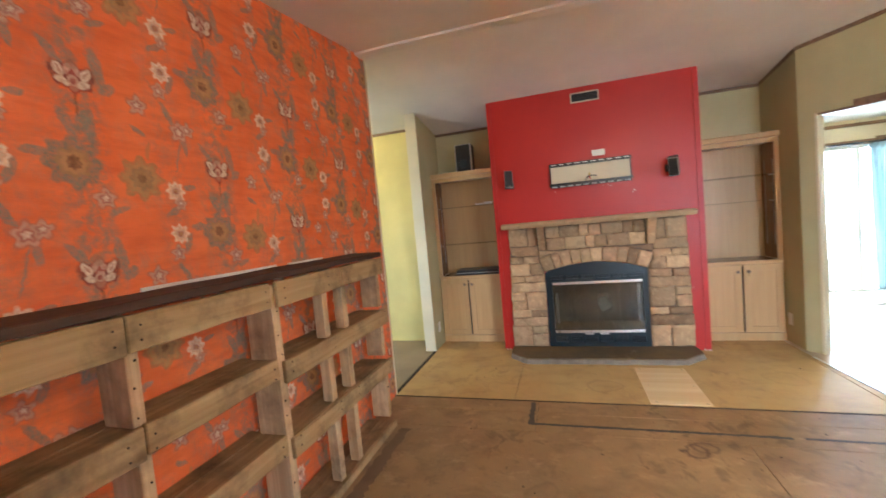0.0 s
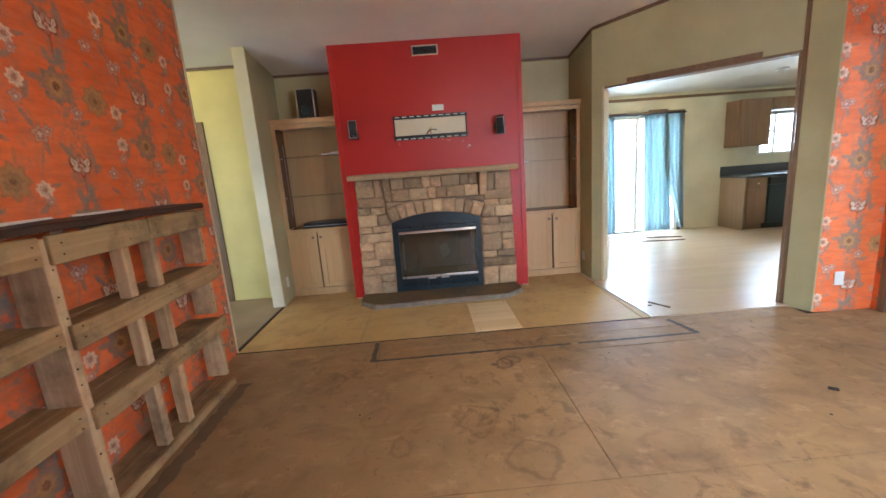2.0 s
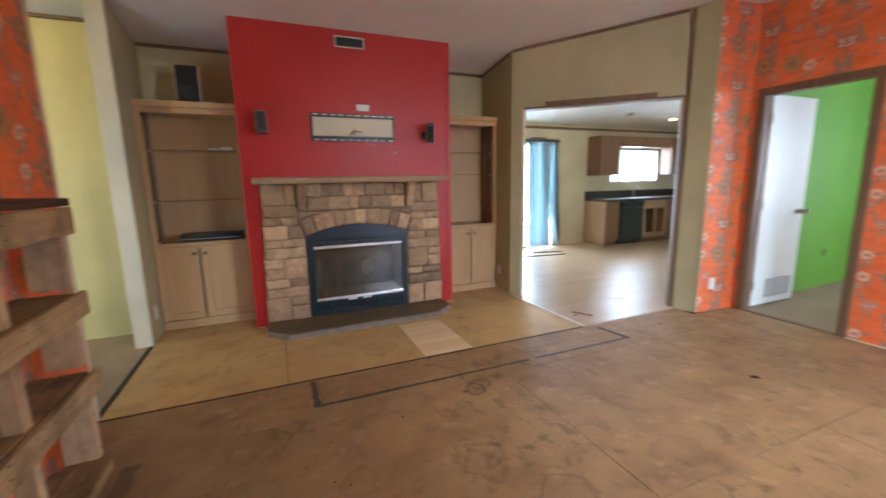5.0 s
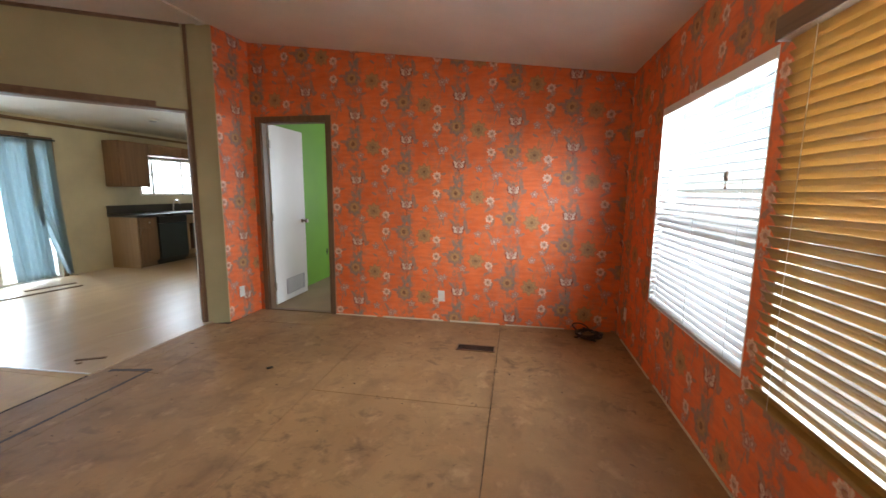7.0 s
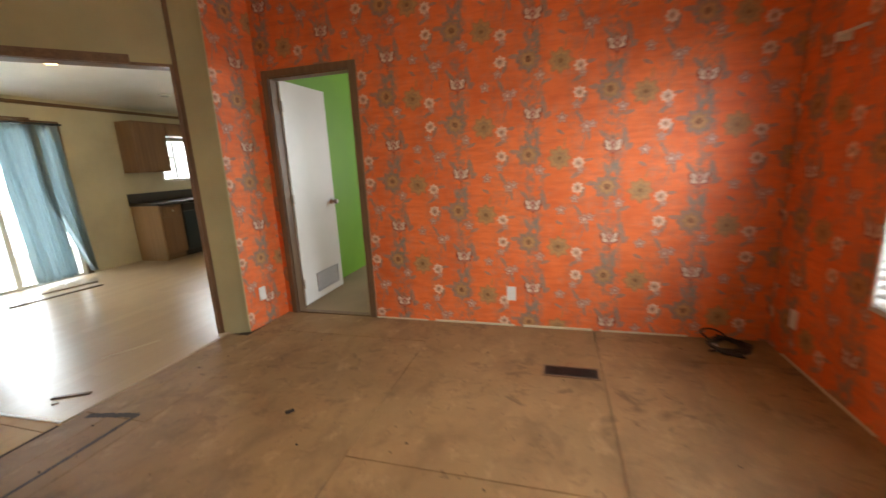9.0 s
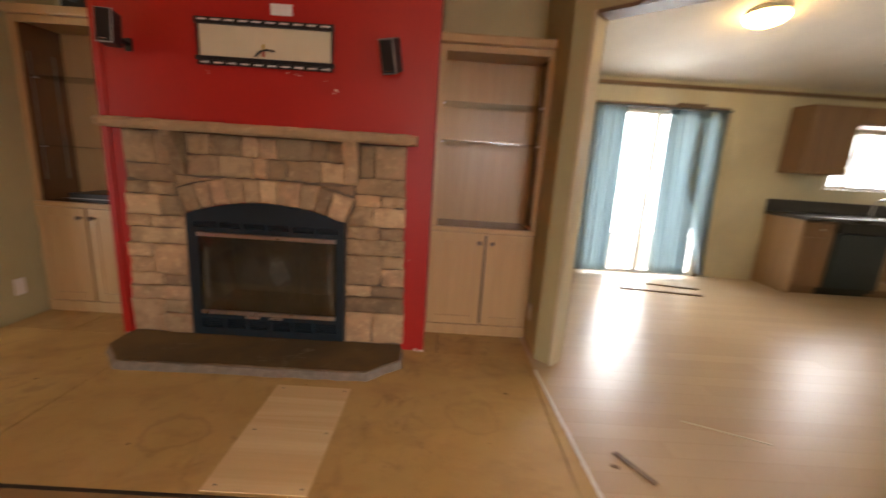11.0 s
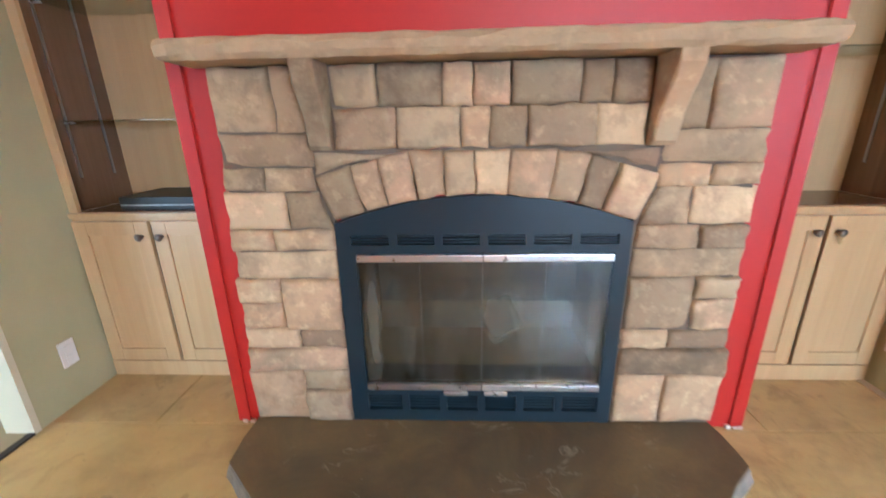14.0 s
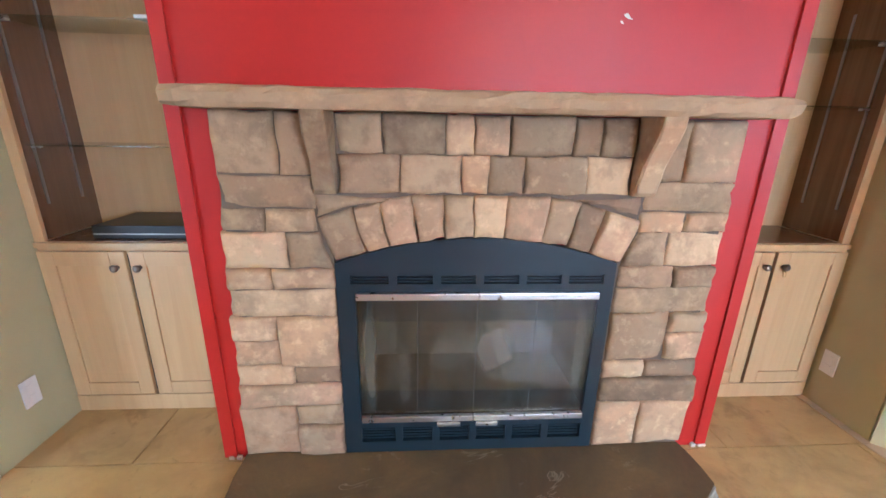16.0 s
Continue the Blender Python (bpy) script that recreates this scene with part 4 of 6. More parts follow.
arc = [(0.602, 0.735)] + [(CX + R_IN * math.sin(a), CZ_ARC + R_IN * math.cos(a)) for a in [math.asin((0.602 - CX) / R_IN) * (1 - 2 * i / 12) for i in range(13)]] + [(1.578, 0.735)]


def plate(name, outline, y0, y1, mat, parent, bevel=0.0):
    """A flat plate whose outline lies in the wall's plane (x, z)."""
    bm = bmesh.new()
    front = [bm.verts.new((x, y0, z)) for x, z in outline]
    back = [bm.verts.new((x, y1, z)) for x, z in outline]
    bm.faces.new(front)
    bm.faces.new(back[::-1])
    for i in range(len(outline)):
        j = (i + 1) % len(outline)
        bm.faces.new((front[j], front[i], back[i], back[j]))
    if bevel:
        bmesh.ops.bevel(bm, geom=list(bm.edges), offset=bevel, segments=1, affect="EDGES")
    return finish(name, bm, mat, parent)


# hood plate with six louvred slots
low_z, slot0, slot1 = 0.735, 0.765, 0.800
plate("hood", [(0.602, slot1)] + arc[1:-1] + [(1.578, slot1)], YF, YF + 0.03, BLACK_METAL, fire)
bars = [((0.602, YF, low_z), (1.578, YF + 0.03, slot0))]
xs = [0.645 + 0.151 * i for i in range(7)]
bars += [((0.602, YF, slot0), (0.650, YF + 0.03, slot1)), ((1.540, YF, slot0), (1.578, YF + 0.03, slot1))]
bars += [((x - 0.014, YF, slot0), (x + 0.014, YF + 0.03, slot1)) for x in xs[1:-1]]
bars += [((0.602, YF, 0.09), (0.664, YF + 0.03, low_z)), ((1.530, YF, 0.09), (1.578, YF + 0.03, low_z))]
bars += [((0.664, YF, 0.165), (1.530, YF + 0.03, 0.197)), ((0.664, YF, 0.052), (1.530, YF + 0.03, 0.100)), ((0.602, YF, 0.052), (0.664, YF + 0.03, 0.09)), ((1.530, YF, 0.052), (1.578, YF + 0.03, 0.09))]
low_xs = [0.664 + 0.1443 * i for i in range(7)]
bars += [((x - 0.014, YF, 0.100), (x + 0.014, YF + 0.03, 0.165)) for x in low_xs[1:-1]]
boxes("surround", bars, BLACK_METAL, fire)
louvres = [((0.650, YF + 0.010, slot0 + 0.004 + 0.011 * i), (1.540, YF + 0.022, slot0 + 0.009 + 0.011 * i)) for i in range(3)]
louvres += [((0.664, YF + 0.012, 0.106 + 0.013 * i), (1.530, YF + 0.024, 0.113 + 0.013 * i)) for i in range(5)]
each("louvre", louvres, BLACK_METAL, fire)
box("louvre_back", (0.62, YF + 0.032, 0.10), (1.56, YF + 0.036, 0.19), BLACK, fire)
box("louvre_back", (0.62, YF + 0.032, 0.745), (1.56, YF + 0.036, 0.845), BLACK, fire)
each("rail", [((0.668, YF - 0.012, 0.708), (1.094, YF + 0.006, 0.733)), ((1.097, YF - 0.012, 0.708), (1.527, YF + 0.006, 0.733)),
               ((0.668, YF - 0.012, 0.198), (1.094, YF + 0.006, 0.222)), ((1.097, YF - 0.012, 0.198), (1.527, YF + 0.006, 0.222))], CHROME, fire, 0.003)
each("handle", [((0.955, YF - 0.022, 0.182), (1.045, YF - 0.012, 0.198)), ((1.105, YF - 0.022, 0.182), (1.19, YF - 0.012, 0.198))], CHROME, fire, 0.003)
for x0, x1 in ((0.668, 0.8795), (0.8815, 1.0945), (1.0965, 1.3095), (1.3115, 1.528)):
    box("glass_door", (x0, YF + 0.006, 0.222), (x1, YF + 0.010, 0.708), FIRE_GLASS, fire, 0.001)
bm = bmesh.new()
for lo, hi in (((0.62, 5.40, 0.06), (1.57, 5.44, 0.86)), ((0.6155, 4.968, 0.06), (0.636, 5.40, 0.86)), ((1.554, 4.968, 0.06), (1.5745, 5.40, 0.86)),
               ((0.636, 4.968, 0.06), (1.554, 5.40, 0.20)), ((0.636, 4.968, 0.74), (1.554, 5.40, 0.8595))):
    add_box(bm, lo, hi)
finish("firebox", bm, SOOT, fire)
# thin sheet behind the doors that carries the painted window reflections
box("ash_haze", (0.668, YF + 0.014, 0.222), (1.528, YF + 0.0155, 0.708), REFLECTION, fire)

stones = thing("stone_surround", (1.09, 4.96, 0.06), "tan and grey cast stone fireplace surround", "fireplace surround")
srng = random.Random(11)


def backing(x0, x1, z0, z1):
    return ((x0, 4.945, z0), (x1, 4.9745, z1))


boxes("mortar", [backing(0.256, 0.598, 0.058, 1.325), backing(1.582, 1.935, 0.058, 1.325), backing(0.228, 0.598, 0.001, 0.058), backing(1.582, 1.955, 0.001, 0.058), backing(0.598, 1.582, 0.94, 1.325)], MORTAR, stones)


def stone(corners, depth=0.045):
    """One rough stone: a ragged outline with a worn, slightly domed face."""
    outline = []
    for (xa, za), (xb, zb) in zip(corners, corners[1:] + corners[:1]):
        for t in (0.0, 0.36, 0.70):
            j = 0.0056 if t else 0.0035
            outline.append((xa + (xb - xa) * t + srng.uniform(-j, j), za + (zb - za) * t + srng.uniform(-j, j)))
    cx, cz = sum(p[0] for p in outline) / len(outline), sum(p[1] for p in outline) / len(outline)
    size = max(max(p[0] for p in outline) - min(p[0] for p in outline), 0.05), max(max(p[1] for p in outline) - min(p[1] for p in outline), 0.05)
    depth = depth + srng.uniform(-0.008, 0.010)
    tilt_x, tilt_z = srng.uniform(-0.06, 0.06), srng.uniform(-0.06, 0.06)
    bm = bmesh.new()
    rings = []
    for inset, y in ((-0.0006, 4.955), (0.0, 4.975 - depth * 0.60), (0.0030, 4.975 - depth * 0.86), (0.0085, 4.975 - depth), (0.027, 4.973 - depth)):
        ring = []
        for x, z in outline:
            fx, fz = max(0.35, 1 - 2 * inset / size[0]), max(0.35, 1 - 2 * inset / size[1])
            px, pz = cx + (x - cx) * fx, cz + (z - cz) * fz
            tip = (px - cx) * tilt_x + (pz - cz) * tilt_z + srng.uniform(-0.0035, 0.0035) if y < 4.95 else 0.0
            ring.append(bm.verts.new((px, y + tip, pz)))
        rings.append(ring)
    k = len(outline)
    for a, b in zip(rings, rings[1:]):
        for i in range(k):
            bm.faces.new((a[i], a[(i + 1) % k], b[(i + 1) % k], b[i]))
    mid = bm.verts.new((cx, 4.972 - depth + srng.uniform(-0.005, 0.004), cz))
    for i in range(k):
        bm.faces.new((rings[-1][i], rings[-1][(i + 1) % k], mid))
    return finish("stone", bm, STONE, stones, smooth=True)


def course(z0, z1, xs):
    for a, b in zip(xs, xs[1:]):
        stone([(a, z0), (b, z0), (b, z1), (a, z1)])


# left pier, from the top down
course(1.133, 1.325, (0.25, 0.448, 0.550))
course(1.026, 1.133, (0.250, 0.552))
course(0.948, 1.026, (0.245, 0.388, 0.547))
course(0.819, 0.948, (0.240, 0.448))
stone([(0.448, 0.819), (0.598, 0.819), (0.556, 0.948), (0.448, 0.948)])
course(0.744, 0.819, (0.238, 0.387, 0.598))
course(0.640, 0.744, (0.235, 0.598))
course(0.550, 0.640, (0.230, 0.388))
course(0.447, 0.550, (0.232, 0.388))
course(0.447, 0.640, (0.388, 0.598))
course(0.366, 0.447, (0.228, 0.432, 0.598))
course(0.272, 0.366, (0.225, 0.598))
course(0.052, 0.272, (0.218, 0.424))
course(0.183, 0.272, (0.424, 0.598))
course(0.052, 0.183, (0.424, 0.598))
# right pier
course(1.122, 1.322, (1.668, 1.757, 1.940))
course(1.020, 1.122, (1.640, 1.945))
course(0.951, 1.020, (1.640, 1.800, 1.950))
stone([(1.592, 0.826), (1.753, 0.826), (1.753, 0.951), (1.645, 0.951)])
course(0.826, 0.951, (1.753, 1.955))
course(0.746, 0.826, (1.590, 1.794, 1.948))
course(0.645, 0.746, (1.590, 1.957))
course(0.445, 0.645, (1.588, 1.815))
course(0.563, 0.645, (1.815, 1.955))
course(0.445, 0.563, (1.815, 1.960))
course(0.372, 0.445, (1.588, 1.753, 1.958))
course(0.264, 0.372, (1.588, 1.965))
course(0.052, 0.264, (1.588, 1.763, 1.970))
# the two courses under the mantel
course(1.203, 1.325, (0.630, 0.772, 0.970, 1.058, 1.173, 1.380, 1.471, 1.584))
course(1.078, 1.203, (0.630, 0.825, 1.023, 1.111, 1.228, 1.433, 1.584))
# wedges beside the arch, then the arch stones
stone([(0.552, 0.995), (0.66, 1.033), (0.80, 1.064), (0.552, 1.074)], 0.04)
stone([(1.636, 1.000), (1.636, 1.074), (1.39, 1.064), (1.53, 1.036)], 0.04)
joints = [math.asin((x - CX) / R_OUT) for x in (0.556, 0.673, 0.757, 0.861, 0.965, 1.066, 1.177, 1.319, 1.426, 1.516, 1.632)]
for a, b in zip(joints, joints[1:]):
    r0 = R_IN + 0.003
    ra, rb = (min((1.073 - CZ_ARC) / math.cos(q), R_OUT + 0.012) for q in (a, b))
    stone([(CX + r0 * math.sin(a), CZ_ARC + r0 * math.cos(a)), (CX + r0 * math.sin(b), CZ_ARC + r0 * math.cos(b)),
           (CX + rb * math.sin(b), CZ_ARC + rb * math.cos(b)), (CX + ra * math.sin(a), CZ_ARC + ra * math.cos(a))], 0.054)


def mantel():
    top = thing("mantel_shelf", (1.09, 4.88, 1.33), "tan cast stone mantel shelf with rough-hewn edge", "mantel")
    rng = random.Random(4)
    bm = bmesh.new()
    rows = []
    x0, x1, count = 0.195, 2.005, 40
    for i in range(count + 1):
        x = x0 + (x1 - x0) * i / count
        end = 0.012 if i in (0, count) else 0.0
        j = lambda: rng.uniform(-0.004, 0.004)
        rows.append([bm.verts.new((x, y, z)) for y, z in ((4.9735, 1.328), (4.815 + end + j(), 1.328 + end / 2 + j() / 2), (4.803 + end + j(), 1.342 + j()), (4.800 + end + j(), 1.365 + j()),
                                                          (4.808 + end + j(), 1.380 + j()), (4.824 + end + j(), 1.386 - end / 2 + j() / 2), (4.9735, 1.387))])
    for a, b in zip(rows, rows[1:]):
        for i in range(7):
            bm.faces.new((a[i], a[(i + 1) % 7], b[(i + 1) % 7], b[i]))
    bm.faces.new(rows[0])
    bm.faces.new(rows[-1][::-1])
    finish("shelf", bm, MANTEL_STONE, top)
    return top


mantel()


def corbel(x0, x1):
    top = thing("corbel", ((x0 + x1) / 2, 4.9, 1.08), "curved cast stone bracket under the mantel shelf", "corbel", "mantel corbels")
    rng = random.Random(int(x0 * 100))
    profile = [(4.945, 1.078), (4.914, 1.078), (4.900, 1.092), (4.894, 1.13), (4.880, 1.175), (4.852, 1.222), (4.826, 1.262), (4.813, 1.295), (4.810, 1.3265), (4.945, 1.3265)]
    bm = bmesh.new()
    sides = []
    for x in (x0, x0 + 0.006, x1 - 0.006, x1):
        inset = 0.005 if x in (x0, x1) else 0.0
        sides.append([bm.verts.new((x + rng.uniform(-0.002, 0.002), y + (inset if y < 4.94 else 0) + rng.uniform(-0.002, 0.002), z)) for y, z in profile])
    k = len(profile)
    for a, b in zip(sides, sides[1:]):
        for i in range(k):
            bm.faces.new((a[i], a[(i + 1) % k], b[(i + 1) % k], b[i]))
    bm.faces.new(sides[0])
    bm.faces.new(sides[-1][::-1])
    finish("bracket", bm, STONE, top)


corbel(0.556, 0.624)
corbel(1.590, 1.662)

# television mount on the red wall
mount = thing("tv_wall_mount", (1.11, 4.97, 1.72), "black slotted television bracket over bare cream wall", "tv mount")
box("bare_panel", (0.735, 4.967, 1.75), (1.487, 4.9745, 1.93), painted("bare_cream_board", (0.74, 0.66, 0.46), 0.6), mount)
boxes("bracket_rail", [((0.718, 4.945, 1.926), (1.503, 4.9665, 1.960)), ((0.715, 4.945, 1.735), (1.507, 4.9665, 1.757)), ((0.722, 4.955, 1.712), (1.497, 4.9665, 1.735)),
                       ((0.722, 4.957, 1.757), (0.735, 4.9665, 1.926)), ((1.487, 4.957, 1.757), (1.499, 4.9665, 1.926))], BLACK, mount, 0.002)
each("slot", [((0.74 + 0.077 * i, 4.9535, 1.719), (0.79 + 0.077 * i, 4.9552, 1.728)) for i in range(10)] + [((0.74 + 0.077 * i, 4.9435, 1.942), (0.79 + 0.077 * i, 4.9452, 1.951)) for i in range(10)], WHITE, mount)
for i in (0, 2, 7, 9):
    lathe("bolt", (0.78 + 0.077 * i, 4.952, 1.7235), [(0.0, -0.006), (0.007, -0.006), (0.009, -0.002), (0.009, 0.003)], CHROME, mount, "y", 10)
cable = thing("cable_stub", (1.10, 4.955, 1.80), "short black and coloured cable ends from the wall", "cable")
tube("wire", [(1.10, 4.966, 1.80), (1.10, 4.94, 1.802), (1.075, 4.93, 1.775), (1.065, 4.93, 1.762)], 0.006, BLACK, cable)
tube("wire", [(1.10, 4.966, 1.80), (1.12, 4.935, 1.805), (1.15, 4.925, 1.80), (1.175, 4.93, 1.797)], 0.005, BLACK, cable)
tube("wire", [(1.10, 4.966, 1.80), (1.105, 4.94, 1.79), (1.112, 4.93, 1.775), (1.115, 4.93, 1.765)], 0.006, painted("red_cable", (0.5, 0.03, 0.02), 0.4), cable)
tube("wire", [(1.10, 4.966, 1.80), (1.108, 4.94, 1.82), (1.112, 4.935, 1.83)], 0.006, painted("yellow_cable", (0.6, 0.42, 0.05), 0.4), cable)


def wall_plate(at, facing, label, outlet=True, size=(0.07, 0.115)):
    """A wall plate with its face along -y, turned about z to face into the room."""
    top = thing("outlet_cover" if outlet else "blank_cover", at, label, "outlet" if outlet else "wall plate")
    w, h = size
    parts = [boxes("cover", [((at[0] - w / 2, at[1] - 0.007, at[2] - h / 2), (at[0] + w / 2, at[1] - 0.0005, at[2] + h / 2))], WHITE, top, 0.003)]
    if outlet:
        parts.extend(each("socket", [((at[0] - 0.016, at[1] - 0.009, at[2] + s * 0.024 - 0.014), (at[0] + 0.016, at[1] - 0.0068, at[2] + s * 0.024 + 0.014)) for s in (-1, 1)], WHITE, top, 0.001))
    top.rotation_euler = (0, 0, radians(facing))
    return top


wall_plate((1.205, 4.975, 2.025), 0, "blank white plate on the red wall", False, (0.122, 0.06))
wall_plate((-0.68, 5.098, 0.235), 90, "white outlet on the olive beige stub wall")
wall_plate((2.855, 5.208, 0.237), -90, "white outlet on the wall beside the cabinet")
wall_plate((4.595, 1.443, 0.270), -90, "white outlet on the floral papered wall")
wall_plate((4.325, 3.566, 0.270), -7, "white outlet on the narrow papered wall")
wall_plate((4.33, -0.29, 0.268), 180, "white outlet on the wall by the window")
gouge = thing("wall_gouge", (6.3, 3.565, 0.42), "small dark gouge in the lime green wall", "gouge")
box("hole", (6.285, 3.563, 0.37), (6.312, 3.5695, 0.46), BLACK, gouge, 0.003)
wall_plate((6.9, 3.57, 1.9), 0, "white plate high on the lime green wall", False, (0.12, 0.05))


def wall_speaker(at, yaw, pitch, label):
    top = thing("wall_speaker", at, label, "speaker", "wall speakers")
    x, y, z = at
    box("cabinet", (x - 0.040, y - 0.040, z - 0.086), (x + 0.040, y + 0.045, z + 0.086), BLACK, top, 0.006)
    box("bezel", (x - 0.042, y - 0.047, z - 0.088), (x + 0.042, y - 0.0405, z + 0.088), GREY_PLASTIC, top, 0.003)
    box("grille", (x - 0.037, y - 0.053, z - 0.083), (x + 0.037, y - 0.0465, z + 0.083), BLACK, top, 0.003)
    box("badge", (x - 0.012, y - 0.0545, z - 0.073), (x + 0.012, y - 0.0528, z - 0.069), CHROME, top)
    top.rotation_euler = (radians(pitch), 0.0, radians(yaw))
    return top


wall_speaker((0.305, 4.865, 1.845), 10, -6, "small black and silver speaker on the red wall")
wall_speaker((1.845, 4.865, 1.800), -20, 20, "small black and silver speaker on the red wall")
for x, z in ((0.325, 1.79), (1.815, 1.79)):
    arm = thing("speaker_bracket", (x, 4.96, z), "black speaker bracket on the red wall", "bracket")
    box("foot", (x - 0.02, 4.962, z - 0.035), (x + 0.02, 4.9745, z + 0.035), BLACK, arm, 0.004)
    rod("arm", (x, 4.962, z), (x, 4.915, z + 0.012), 0.012, BLACK, arm)

vent = thing("wall_vent", (1.11, 4.97, 2.59), "dark louvred vent high on the red wall", "vent")
boxes("frame", [((0.975, 4.963, 2.545), (1.245, 4.9745, 2.555)), ((0.975, 4.963, 2.632), (1.245, 4.9745, 2.642)), ((0.975, 4.963, 2.555), (0.987, 4.9745, 2.632)), ((1.233, 4.963, 2.555), (1.245, 4.9745, 2.632))], TRIM_CREAM, vent)
each("louvre", [((0.987, 4.965, 2.558 + 0.0125 * i), (1.233, 4.9715, 2.564 + 0.0125 * i)) for i in range(6)], BLACK, vent)
box("back", (0.987, 4.972, 2.555), (1.233, 4.9743, 2.632), BLACK, vent)

# paint chips and bare edges on the red wall
CHIP = painted("bare_plaster_chip", (0.72, 0.60, 0.50), 0.8)
chips = thing("paint_chip", (1.4, 4.974, 1.62), "small pale chips in the red paint", "paint chip", kind="stuff")
crng = random.Random(8)
bm = bmesh.new()
for x, z, r in ((1.515, 1.615, 0.018), (1.50, 1.60, 0.009), (1.28, 1.69, 0.009), (1.23, 1.695, 0.012), (1.30, 1.685, 0.010), (1.45, 1.665, 0.009), (0.77, 1.665, 0.008), (0.765, 1.68, 0.006), (0.13, 0.53, 0.008), (1.985, 0.62, 0.006)):
    slant = crng.uniform(-1.2, 1.2)
    pts = [(x + r * crng.uniform(0.35, 1.0) * math.cos(a), z + r * crng.uniform(0.15, 0.55) * math.sin(a) + 0.5 * slant * r * math.cos(a)) for a in [i * math.pi / 4 for i in range(8)]]
    f = [bm.verts.new((px, 4.9735, pz)) for px, pz in pts]
    b = [bm.verts.new((px, 4.9748, pz)) for px, pz in pts]
    bm.faces.new(f)
    for i in range(8):
        bm.faces.new((f[i], b[i], b[(i + 1) % 8], f[(i + 1) % 8]))
for x in (0.13, 0.16, 2.045, 2.075, 2.09):
    add_box(bm, (x, 4.962, 0.0), (x + 0.018, 4.9748, 0.010 + crng.uniform(0, 0.006)))
finish("chip", bm, CHIP, chips)


# ---- built-in cabinets ----
def built_in(x0, x1, dark_side, key_side, label, shelf_heights):
    top = thing("built_in_cabinet", ((x0 + x1) / 2, 5.25, 0.0), label, "cabinet", "built-in cabinets")
    YC, YB = 5.290, 5.645
    xa, xb = x0 + 0.003, x1 - 0.003
    boxes("body", [((xa, YC - 0.010, 0.0), (xb, YB, 0.078)), ((xa, YC + 0.004, 0.078), (xa + 0.018, YB, 0.785)), ((xb - 0.018, YC + 0.004, 0.078), (xb, YB, 0.785)),
                   ((xa + 0.018, YC + 0.004, 0.755), (xb - 0.018, YB, 0.785))], MAPLE, top)
    box("interior", (xa + 0.018, YC + 0.03, 0.078), (xb - 0.018, YB, 0.755), BLACK, top)
    box("counter", (xa, YC - 0.012, 0.785), (xb, YB, 0.808), MAPLE, top, 0.004)
    box("counter_top", (xa + 0.042, YC + 0.012, 0.8075), (xb - 0.042, YB - 0.013, 0.8115), VENEER, top)
    box("back_panel", (xa + 0.016, YB - 0.012, 0.808), (xb - 0.016, YB, 2.0), MAPLE, top)
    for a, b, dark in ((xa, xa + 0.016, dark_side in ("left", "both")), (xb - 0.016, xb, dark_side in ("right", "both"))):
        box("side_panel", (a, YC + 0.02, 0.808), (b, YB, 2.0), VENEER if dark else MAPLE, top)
    boxes("face_frame", [((xa, YC, 0.808), (xa + 0.040, YC + 0.0195, 2.0)), ((xb - 0.040, YC, 0.808), (xb, YC + 0.0195, 2.0)), ((xa + 0.040, YC, 1.955), (xb - 0.040, YC + 0.0195, 2.0))], MAPLE, top, 0.002)
    box("top_panel", (xa + 0.016, YC + 0.02, 1.975), (xb - 0.016, YB - 0.012, 1.9995), MAPLE, top)
    box("cornice", (xa, YC - 0.035, 2.0), (xb, YB, 2.055), MAPLE, top, 0.010)
    mid = x0 + 0.360 if x0 < 1 else x0 + 0.400
    for a, b, knob_x in ((xa + 0.008, mid - 0.008, mid - 0.045), (mid + 0.008, xb - 0.008, mid + 0.045)):
        door_part = new("door")
        door_part.parent = top
        door_part.matrix_world = Matrix.Translation((a, YC - 0.015, 0.086))
        door_part.matrix_parent_inverse = top.matrix_world.inverted()
        door_part.matrix_basis = Matrix.Translation((a, YC - 0.015, 0.086))
        f = 0.062
        boxes("stile", [((a, YC - 0.016, 0.086), (a + f, YC + 0.003, 0.772)), ((b - f, YC - 0.016, 0.086), (b, YC + 0.003, 0.772)),
                        ((a + f, YC - 0.016, 0.086), (b - f, YC + 0.003, 0.086 + f)), ((a + f, YC - 0.016, 0.772 - f), (b - f, YC + 0.003, 0.772))], MAPLE, door_part, 0.003)
        box("panel", (a + f, YC - 0.009, 0.086 + f), (b - f, YC + 0.002, 0.772 - f), MAPLE, door_part, 0.002)
        lathe("knob", (knob_x, YC - 0.034, 0.705), [(0.0, -0.012), (0.010, -0.012), (0.016, -0.006), (0.015, 0.002), (0.007, 0.008), (0.006, 0.016), (0.010, 0.018)], BRONZE, door_part, "y", 14)
    if key_side:
        tube("key_ring", [(mid + 0.045, YC - 0.03, 0.70), (mid + 0.035, YC - 0.034, 0.675), (mid + 0.045, YC - 0.034, 0.655), (mid + 0.055, YC - 0.034, 0.675), (mid + 0.045, YC - 0.03, 0.70)], 0.0025, BRASS, top)
    # shelf standards and glass shelves
    for y in (YC + 0.09, YB - 0.09):
        for x in (xa + 0.0165, xb - 0.0205):
            box("standard", (x, y - 0.006, 0.95), (x + 0.004, y + 0.006, 1.80), STANDARD, top)
